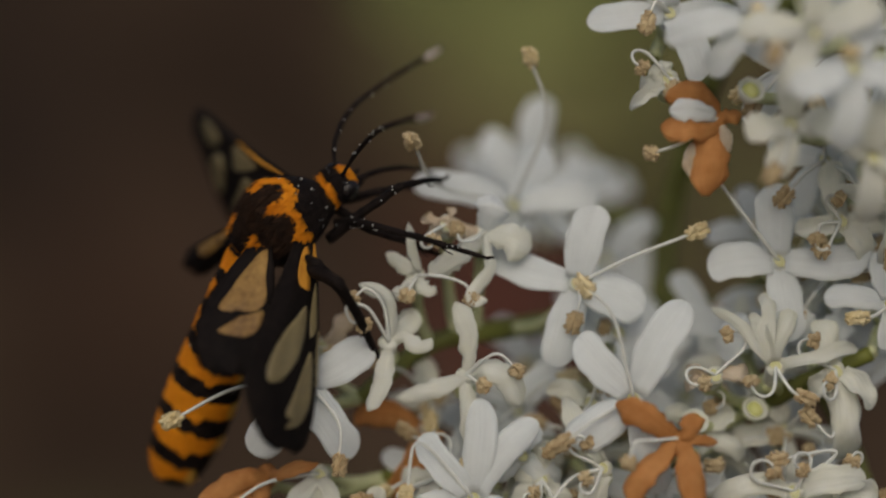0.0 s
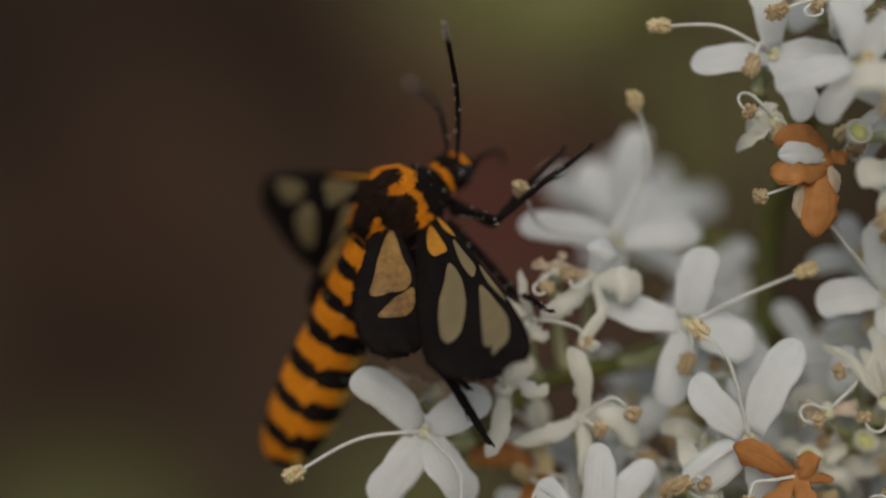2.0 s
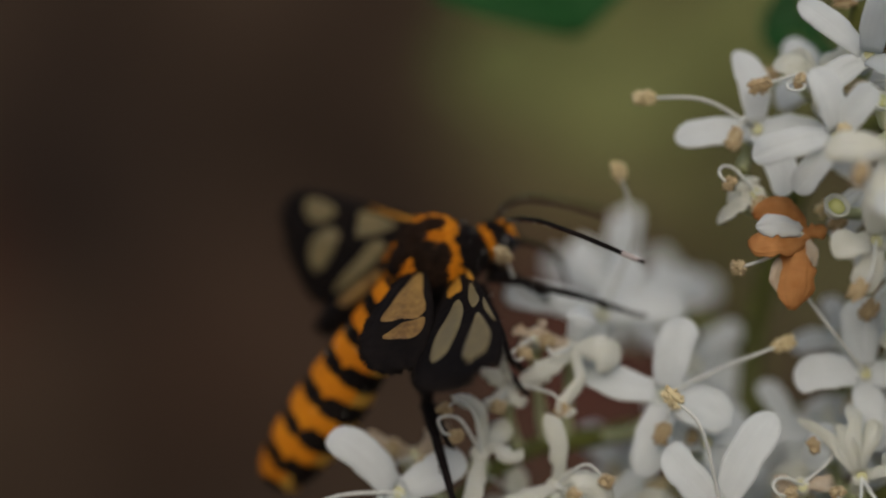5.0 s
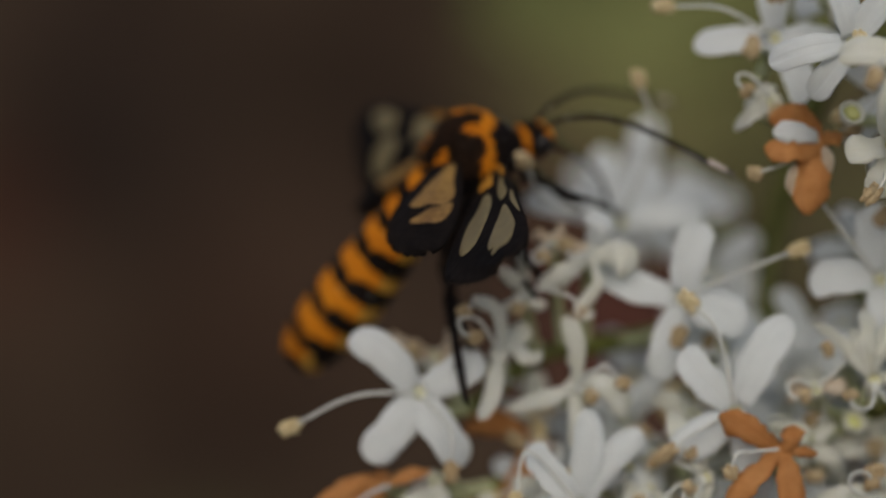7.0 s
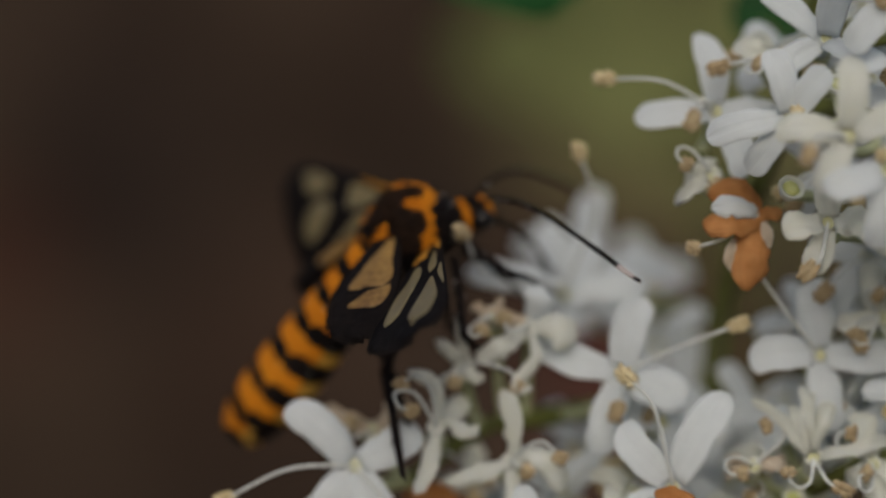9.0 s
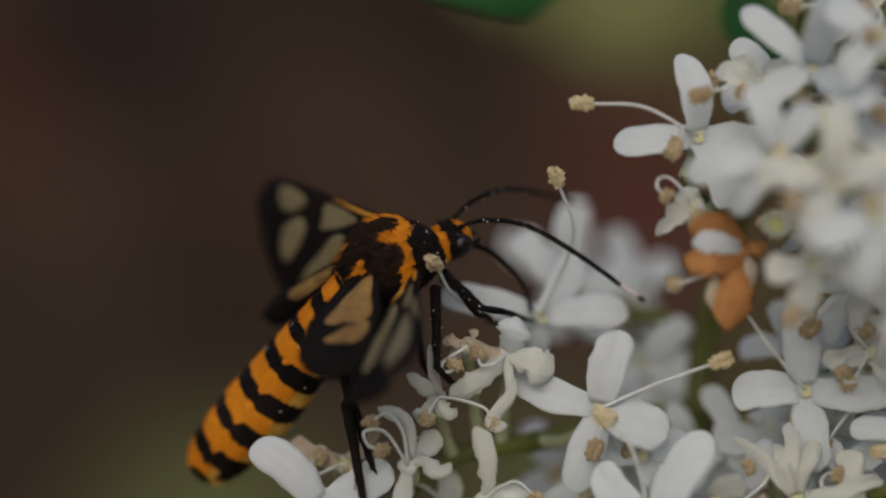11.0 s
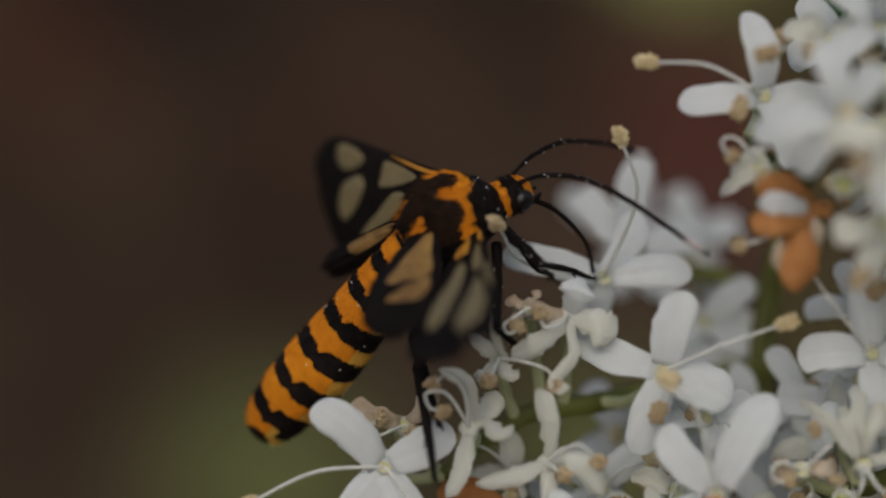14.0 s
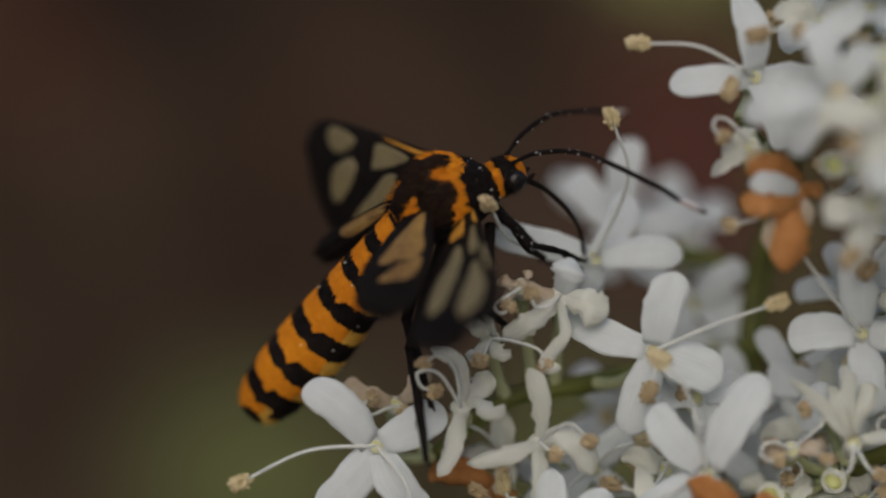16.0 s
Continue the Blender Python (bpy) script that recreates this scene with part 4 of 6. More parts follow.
def litter():
    """Curled dead leaves lying over the ground and the foot of the bank."""
    rnd = random.Random(21)
    bm = bmesh.new()

    def dead_leaf(at, up, size):
        turn = rnd.uniform(0, 2 * math.pi)
        side = up.cross(Vector((math.cos(turn), math.sin(turn), 0.3))).normalized()
        along = side.cross(up)
        curl, cup = rnd.uniform(-0.35, 0.35), rnd.uniform(0.1, 0.5)
        rows = []
        for i in range(6):
            t = i / 5
            w = 0.3 * size * math.sin(math.pi * (0.06 + 0.88 * t))
            rows.append([bm.verts.new(at + along * size * (t - 0.5) + side * w * q + up * (2 + size * (curl * (t - 0.5) ** 2 + cup * 0.3 * q * q))) for q in (-1, 0, 1)])
        for a, b in zip(rows, rows[1:]):
            for k in range(2):
                bm.faces.new((a[k], a[k + 1], b[k + 1], b[k]))

    for _ in range(700):
        x, y = rnd.uniform(-1100, 1100), rnd.uniform(-1000, 700)
        if y < 430 - 0.1 * abs(x):
            dead_leaf(Vector((x, y, -296)), Vector((rnd.uniform(-0.3, 0.3), rnd.uniform(-0.3, 0.3), 1)).normalized(), rnd.uniform(24, 60))
    for _ in range(260):
        u, v = rnd.uniform(-600, 600), rnd.uniform(-240, -110)
        dead_leaf((BANK @ (Vector((u, v, 3 - bank_relief(u, v))) * MM)) / MM, (-AWAY + UP * rnd.uniform(0, 0.6) + RIGHT * rnd.uniform(-0.3, 0.3)).normalized(), rnd.uniform(20, 45))
    ob = part("leaf_litter", bm, LITTER)
    tagged(ob, "curled brown dead leaves scattered over the ground", "leaf litter", kind="stuff")
    thick = ob.modifiers.new("thickness", "SOLIDIFY")
    thick.thickness = 0.0006


litter()


# ---- the moth, modelled in millimetres: x forward, y to its left, z to its back
def body_of(rows, sides, centre, radii, marks, mats):
    """A rounded body of revolution-like rings with a colour for each face from marks(x, angle)."""
    bm = bmesh.new()
    rings = []
    for i in range(rows + 1):
        t = i / rows
        x, ry, rz, zc = radii(t)
        rings.append([bm.verts.new((x, ry * math.sin(2 * math.pi * k / sides), zc + rz * math.cos(2 * math.pi * k / sides))) for k in range(sides)])
    for i, (a, b) in enumerate(zip(rings, rings[1:])):
        for k in range(sides):
            f = bm.faces.new((a[k], a[(k + 1) % sides], b[(k + 1) % sides], b[k]))
            mid = f.calc_center_median()
            f.material_index = marks(mid.x, mid.y, mid.z)
    bm.faces.new(rings[0][::-1]), bm.faces.new(rings[-1])
    for v in bm.verts:
        v.co += Vector((v.co.x * 0, v.co.y, v.co.z)).normalized() * 0.06 * noise.noise(v.co * 2.3)
    return bm


def streak(x, y, z):
    """Uneven edges of the scale bands, drawn out along the body like combed hair."""
    return 0.05 * noise.noise((x * 0.9, y * 1.3, z * 1.3)) + 0.05 * noise.noise((x * 1.5, y * 9, z * 9)) + 0.07 * noise.noise((x * 2, y * 24, z * 24))


def thorax_marks(x, y, z):
    """An orange horseshoe across the shoulders, a stripe down each side and a patch at each hind corner; brown hair between."""
    j = 1.5 * streak(x, y, z)
    x, w = x + j, abs(y) + 0.7 * j
    ring = math.hypot((x - 0.35) * 1.0, y * 0.85)
    if z > 0.6 and 0.50 < ring + 0.8 * j < 0.94 and x > -0.45 and not (w < 0.55 and x < 0.3):
        return 0
    shoulder = math.hypot(x - 0.15, w - 1.35)
    if z > -0.2 and 0.30 < shoulder < 0.58 and x > 0.0:
        return 0
    if w > 1.25 and 0.25 < x < 0.75 and -0.9 < z < 0.7:
        return 0
    if w > 0.65 and -1.98 < x < -1.35 and z > 0:
        return 0
    return 2 if z > 0.2 and -2.0 < x < 0.7 else 1


BAND_STARTS = (0.30, 1.95, 3.60, 5.32, 7.16, 9.02)
BAND_ENDS = (1.22, 2.86, 4.52, 6.32, 8.22, 10.06)


def abdomen_marks(x, y, z):
    """Seven orange bands; below a line along each flank the black between them widens with a notch, and the orange pales."""
    j = streak(x, y, z)
    around = abs(math.atan2(y, z))
    notch = 0.22 * math.exp(-((around - 0.86) / 0.13) ** 2)
    low = 0.16 * min(1.0, max(0.0, (around - 0.95) / 0.15))
    s = -x + j
    hue = 2 if around + 0.6 * j > 1.75 else 0
    if s > 11.8 + 0.3 * math.cos(around * 3):
        return 1
    if s > 10.88 + notch:
        return 1 if around > 1.5 and s < 11.5 + 2 * j else (2 if around > 1.25 else 0)
    for a, b in zip(BAND_STARTS, BAND_ENDS):
        if a + 0.5 * low - 0.4 * notch < s < b + notch - low:
            return hue
    return 1


def head_marks(x, y, z):
    j = 0.15 * noise.noise((x * 5, y * 5, z * 5))
    if x + j < 2.72:
        return 0
    if x + j > 3.42 and z > -0.1:
        return 0
    return 1


moth = tagged(new("moth"), "orange and black banded wasp moth with clear-windowed wings on the flowers", "moth")
thorax = part("thorax", body_of(70, 84, 0, lambda t: (2.45 - 4.75 * t, 1.72 * max(0.25, math.sin(math.pi * (0.10 + 0.80 * t))) ** 0.8, 1.9 * max(0.25, math.sin(math.pi * (0.10 + 0.80 * t))) ** 0.8, 0.55 * math.sin(math.pi * t)), thorax_marks, None), [SCALE_ORANGE, SCALE_BLACK, HAIR_BROWN], moth, "black thorax with orange shoulder marks")
head = part("head", body_of(40, 48, 0, lambda t: (2.3 + 1.6 * t, 0.82 * max(0.3, math.sin(math.pi * (0.18 + 0.74 * t))) ** 0.6, 0.84 * max(0.3, math.sin(math.pi * (0.18 + 0.74 * t))) ** 0.6, 0.15), head_marks, None), [SCALE_ORANGE, SCALE_BLACK], moth, "black head with orange collar")
for s in (-1, 1):
    part("eye", blob(Vector((3.3, 0.64 * s, 0.15)), Vector((0.2, s, 0.1)), 0.75, 0.5, 0.0, 4, 12, 18), EYE_BLACK, head, "glossy black eye")
    part("palp", tube(curve([Vector((3.6, 0.28 * s, -0.4)), Vector((3.95, 0.3 * s, -0.35)), Vector((4.3, 0.26 * s, -0.2))], 5), lambda t: 0.16 - 0.08 * t, 8, 0.04), SCALE_BLACK, head)
proboscis = part("proboscis", tube(curve([Vector((0, 0, 0)), Vector((1.4, 0, 0.62)), Vector((3.4, 0, 0.75)), Vector((5.3, 0, 0))], 8), lambda t: 0.14 - 0.06 * t, 8), SCALE_BLACK, moth, "thin curved black proboscis")



def abdomen_ring(t):
    """Slender at the waist, fullest two thirds along, narrowing to a blunt wedge."""
    r = float(np.interp(t, (0, 0.05, 0.2, 0.4, 0.62, 0.78, 0.9, 0.955, 0.985, 1.0), (0.7, 1.0, 1.22, 1.47, 1.64, 1.58, 1.36, 1.12, 0.86, 0.4)))
    return 0.4 - 12.7 * t, r * 1.02, r * 0.97, -0.2 * math.sin(math.pi * t)


abdomen = part("abdomen", body_of(190, 120, 0, abdomen_ring, abdomen_marks, None), [SCALE_ORANGE, SCALE_BLACK, SCALE_PALE], moth, "orange abdomen with black bands")


def fur(on, count, length, spread, names):
    """Combed-back hairs standing out of a body part, one mesh for each scale colour."""
    rnd = random.Random(count)
    me = on.data
    made = [bmesh.new() for _ in names]
    faces = [p for p in me.polygons if len(p.vertices) == 4]
    for p in rnd.choices(faces, weights=[f.area for f in faces], k=count):
        c, n = p.center / MM, Vector(p.normal)
        way = (n * spread + Vector((-1, 0, 0)) + Vector((rnd.uniform(-0.3, 0.3), rnd.uniform(-0.4, 0.4), rnd.uniform(-0.4, 0.4)))).normalized()
        a = n.cross(way).normalized() * 0.022
        tip = c + way * length * rnd.uniform(0.5, 1.2)
        bm = made[p.material_index]
        v = [bm.verts.new(q) for q in (c + a - n * 0.03, c - a - n * 0.03, c + n * 0.022, tip)]
        for t in ((0, 1, 3), (1, 2, 3), (2, 0, 3)):
            bm.faces.new([v[k] for k in t])
    for bm, mat, text in zip(made, on.data.materials, names):
        part("fur", bm, mat, on, text, smooth=False)


def wing_point(plan, side, s, c, off):
    lead = np.interp(s, plan[0], plan[1])
    trail = np.interp(s, plan[0], plan[2])
    x = lead + (trail - lead) * c
    z = 0.28 * math.sin(math.pi * c) * min(1, s / 3) - 0.012 * s * s + 0.04 * math.sin(c * 19)
    return Vector((x, side * s, z + off))


fur(thorax, 3400, 0.42, 0.45, ("orange thorax hair", "black thorax hair", "brown thorax hair"))
fur(abdomen, 8000, 0.16, 0.14, ("orange abdomen scales", "black abdomen scales", "pale yellow abdomen scales"))
fur(head, 700, 0.3, 0.7, ("orange head hair", "black head hair"))


def wing(name, plan, side, panes, label, stretch=1.0):
    """A thin scaled blade with a fringed outer edge; each window is an outline of (along the span, behind the leading edge)."""
    span = plan[0][-1]
    top, under = [], []
    for i in range(49):
        s = span * (i / 48)
        edge = 0.05 * noise.noise((s * 4, side * 3, 0)) + 0.12 * noise.noise((s * 13, side * 5, 2))
        for rows, off in ((top, 0.03), (under, -0.03)):
            row = [wing_point(plan, side, s, c / 14, off) + Vector((edge if c == 14 else 0, 0, 0)) for c in range(15)]
            if i == 48:
                row = [p + Vector((0, side * 0.12 * noise.noise((p.x * 9, side, 4)), 0)) for p in row]
            rows.append(row)
    w = part(name, sheet(top, under), WING_BLACK, moth, label)
    rnd = random.Random(int(span * 100) + side)
    hairs = bmesh.new()
    for _ in range(260):
        s = span * (1 - rnd.random() ** 1.4 * 0.75)
        root = wing_point(plan, side, s, 1.0 if s < span * 0.985 else rnd.uniform(0.1, 1.0), 0.0)
        way = (Vector((-1, side * (0.25 + 1.1 * (s / span) ** 3), 0)) + Vector((rnd.uniform(-0.3, 0.3), rnd.uniform(-0.3, 0.3), rnd.uniform(-0.25, 0.25)))).normalized()
        across = way.cross(Vector((0, 0, 1))).normalized() * 0.04
        corners = [hairs.verts.new(q) for q in (root + across - way * 0.08, root - across - way * 0.08, root + Vector((0, 0, 0.04)), root + way * rnd.uniform(0.1, 0.28))]
        for t in ((0, 1, 3), (1, 2, 3), (2, 0, 3)):
            hairs.faces.new([corners[k] for k in t])
    part("fringe", hairs, WING_BLACK, w, "fine dark fringe of scales", smooth=False)
    for outline, mat in panes:
        loop = curve([(p[0] * stretch, p[1], 0) for p in (outline[-1], *outline, outline[0], outline[1])], 6)[6:-6]
        loop = loop[:-1] if (loop[0] - loop[-1]).length < 1e-6 else loop
        n = len(loop)
        heart = sum(loop, Vector()) / n
        bm = bmesh.new()
        caps = []

        def on_wing(p, off):
            chord = np.interp(p.x, plan[0], plan[1]) - np.interp(p.x, plan[0], plan[2])
            return wing_point(plan, side, p.x, min(0.97, max(0.015, p.y / chord)), off)

        for off in (0.06, -0.06):
            mid = bm.verts.new(on_wing(heart, off))
            rings = []
            for r in (0.35, 0.7, 0.95, 1.0):
                rings.append([bm.verts.new(on_wing(heart + (p - heart) * r * (1 + (0.03 * noise.noise(p * 3.0) if r > 0.9 else 0)), off * (1 if r < 1 else 0.3))) for p in loop])
            for k in range(n):
                bm.faces.new((mid, rings[0][k], rings[0][(k + 1) % n]))
                for a, b in zip(rings, rings[1:]):
                    bm.faces.new((a[k], b[k], b[(k + 1) % n], a[(k + 1) % n]))
            caps.append(rings[-1])
        for k in range(n):
            bm.faces.new((caps[0][k], caps[1][k], caps[1][(k + 1) % n], caps[0][(k + 1) % n]))
        part("wing_pane", bm, mat, w, "amber wing window" if mat != WING_PANE else "translucent yellowish wing window")
    return w


FOREWING = ([0, 1.5, 3.0, 4.5, 6.0, 6.8, 7.4, 8.0, 8.6, 9.2, 9.6, 9.85, 10.0], [0.4, 0.5, 0.5, 0.5, 0.5, 0.47, 0.43, 0.38, 0.3, 0.14, -0.06, -0.3, -0.6],
            [-0.6, -1.55, -2.6, -3.6, -4.45, -4.72, -4.72, -4.4, -3.85, -3.15, -2.6, -2.2, -1.8])
FOREWING_CURLED = (FOREWING[0], FOREWING[1], [-0.6, -1.35, -2.15, -2.9, -3.55, -3.85, -3.98, -3.9, -3.6, -3.1, -2.65, -2.3, -1.9])
HINDWING = ([0, 1.2, 2.4, 3.6, 4.8, 5.6, 6.1, 6.3], [0.5, 0.6, 0.6, 0.45, 0.15, -0.25, -0.6, -1.0], [-0.6, -1.5, -2.3, -2.8, -2.9, -2.6, -2.0, -1.3])
HINDWING_FOLDED = (HINDWING[0], [0.2, 0.1, -0.05, -0.2, -0.3, -0.45, -0.65, -0.9], [-0.5, -0.9, -1.2, -1.45, -1.6, -1.6, -1.45, -1.15])
FORE_PANES_LEFT = [
    ([(8.5, 0.35), (7.6, 0.3), (6.65, 0.65), (7.2, 1.25), (8.0, 1.4), (8.6, 0.9)], WING_PANE),
    ([(6.9, 1.5), (6.3, 1.8), (6.5, 2.65), (7.3, 3.7), (7.9, 3.2), (7.8, 2.2)], WING_PANE),
    ([(5.25, 0.45), (4.2, 0.4), (3.2, 0.6), (4.1, 1.2), (5.25, 1.6), (5.4, 1.0)], WING_PANE),
    ([(3.5, 1.6), (4.35, 1.65), (5.3, 2.9), (6.3, 4.3), (6.0, 4.45), (4.5, 3.1)], WING_PANE),
    ([(0.9, 0.6), (1.8, 0.65), (2.6, 0.95), (1.8, 1.15), (1.0, 0.95)], SCALE_AMBER),
    ([(0.8, 0.12), (3.0, 0.12), (5.1, 0.1), (3.0, 0.27)], SCALE_AMBER),
]
FORE_PANES_RIGHT = [
    ([(3.6, 1.1), (4.8, 1.15), (6.2, 1.7), (7.2, 2.5), (7.4, 3.2), (6.7, 3.35), (5.4, 2.7), (4.3, 1.8)], WING_PANE),
    ([(5.5, 0.65), (6.7, 0.5), (7.9, 0.5), (8.9, 0.95), (9.15, 1.75), (8.8, 1.6), (8.5, 1.95), (7.5, 1.6), (6.3, 1.1)], WING_PANE),
    ([(2.3, 0.3), (3.4, 0.28), (4.5, 0.32), (4.9, 0.7), (4.2, 0.75), (3.3, 0.6)], WING_PANE),
    ([(4.4, 0.1), (5.6, 0.1), (7.0, 0.12), (5.6, 0.32)], WING_PANE),
    ([(0.7, 0.65), (1.8, 0.7), (2.85, 0.85), (2.75, 1.4), (2.2, 1.5), (1.3, 1.15)], SCALE_AMBER),
    ([(0.4, 0.12), (1.4, 0.1), (2.2, 0.14), (1.4, 0.32)], SCALE_AMBER),
]
HIND_PANES = [
    ([(0.15, 0.22), (1.6, 0.38), (2.9, 0.36), (3.4, 0.8), (3.35, 1.5), (3.15, 2.35), (2.1, 1.85), (1.0, 1.15)], WING_AMBER),
    ([(3.35, 0.4), (4.2, 0.45), (4.6, 0.95), (4.5, 1.6), (4.2, 2.2), (3.75, 1.55), (3.5, 0.95)], WING_AMBER),
]
HIND_PANES_FOLDED = [([(0.5, 0.15), (1.8, 0.12), (3.2, 0.12), (4.1, 0.25), (3.4, 0.75), (1.9, 0.7), (0.8, 0.5)], WING_AMBER)]
forewing_left = wing("forewing", ([q * 1.07 for q in FOREWING[0]], *FOREWING[1:]), 1, FORE_PANES_LEFT, "black forewing with pale windows", 1.07)
forewing_right = wing("forewing", FOREWING_CURLED, -1, FORE_PANES_RIGHT, "black forewing with pale windows")
hindwing_left = wing("hindwing", HINDWING_FOLDED, 1, HIND_PANES_FOLDED, "small black and amber hindwing")
hindwing_right = wing("hindwing", HINDWING, -1, HIND_PANES, "small black and amber hindwing")


def antenna():
    pts = curve([Vector((0, 0, 0)), Vector((1.2, 0, 0.75)), Vector((3.2, 0, 1.15)), Vector((6.0, 0, 0.75)), Vector((8.4, 0, 0.15)), Vector((9.3, 0, 0))], 10)
    a = part("antenna", tube(pts, lambda t: 0.075 + 0.04 * math.sin(math.pi * min(1, 0.15 + t * 0.75)), 8, 0.03), SCALE_BLACK, moth, "thin black antenna with a pale tip")
    part("antenna_tip", tube([p + Vector((0.02, 0, 0)) for p in pts[-13:]], lambda t: 0.135 - 0.06 * t, 8), PALE_TIP, a, "pale grey antenna tip")
    return a


antenna_left, antenna_right = antenna(), antenna()


def upper_leg(length, thick=1.0):
    return part("upper_leg", tube(curve([Vector((-0.1, 0, 0)), Vector((length * 0.5, 0, 0.12)), Vector((length + 0.05, 0, 0))], 6), lambda t: (0.26 - 0.09 * t) * thick, 10, 0.05), SCALE_BLACK, moth)


def lower_leg(length, thick=1.0):
    leg = part("lower_leg", tube(curve([Vector((-0.05, 0, 0)), Vector((length * 0.5, 0, 0.1)), Vector((length * 0.8, 0, 0.0)), Vector((length, 0, 0))], 6), lambda t: (0.17 - 0.09 * t) * thick, 10, 0.04), SCALE_BLACK, moth)
    part("claw", tube(curve([Vector((length - 0.05, 0, 0)), Vector((length + 0.15, 0.05, 0.1)), Vector((length + 0.25, 0.08, -0.02))], 3), lambda t: 0.09 - 0.06 * t, 6), SCALE_BLACK, leg)
    for d in (-1, 1):
        part("spur", tube([Vector((length * 0.55, 0, 0)), Vector((length * 0.62, 0.15 * d, -0.12)), Vector((length * 0.7, 0.22 * d, -0.18))], lambda t: 0.06 - 0.04 * t, 6), SCALE_BLACK, leg)
    return leg


fore_right_upper, fore_right_lower = upper_leg(3.2), lower_leg(5.2)
mid_right_upper, mid_right_lower = upper_leg(4.1), lower_leg(3.6)
hind_right_upper, hind_right_lower = upper_leg(4.8, 1.5), lower_leg(5.5, 1.5)
fore_left_upper, fore_left_lower = upper_leg(3.4), lower_leg(4.6)
mid_left_upper, mid_left_lower = upper_leg(4.2), lower_leg(4.6)
hind_left_upper, hind_left_lower = upper_leg(4.0, 1.45), lower_leg(4.6, 1.45)


# pollen dusted over the collar, antennae and legs
rnd = random.Random(3)


def dust(on, count, x0, x1, reach):
    bm = bmesh.new()
    pts = [v.co / MM for v in on.data.vertices if x0 < v.co.x / MM < x1]
    for k in range(count):
        c = rnd.choice(pts)
        bmesh.ops.create_icosphere(bm, subdivisions=1, radius=rnd.uniform(0.02, 0.05), matrix=Matrix.Translation(c * 1.0 + Vector((0, 0, reach * rnd.uniform(0, 1)))))
    part("pollen", bm, FILAMENT, on, "specks of pale pollen")


dust(thorax, 34, 0.9, 2.4, 0.02)
dust(head, 16, 2.4, 3.8, 0.01)
dust(antenna_left, 12, 0.5, 8, 0.01)
dust(antenna_right, 12, 0.5, 8, 0.01)
for leg in (fore_right_upper, fore_right_lower, mid_right_upper, mid_right_lower):
    dust(leg, 14, 0.3, 4, 0.01)
dust(abdomen, 22, -9, -3, 0.02)


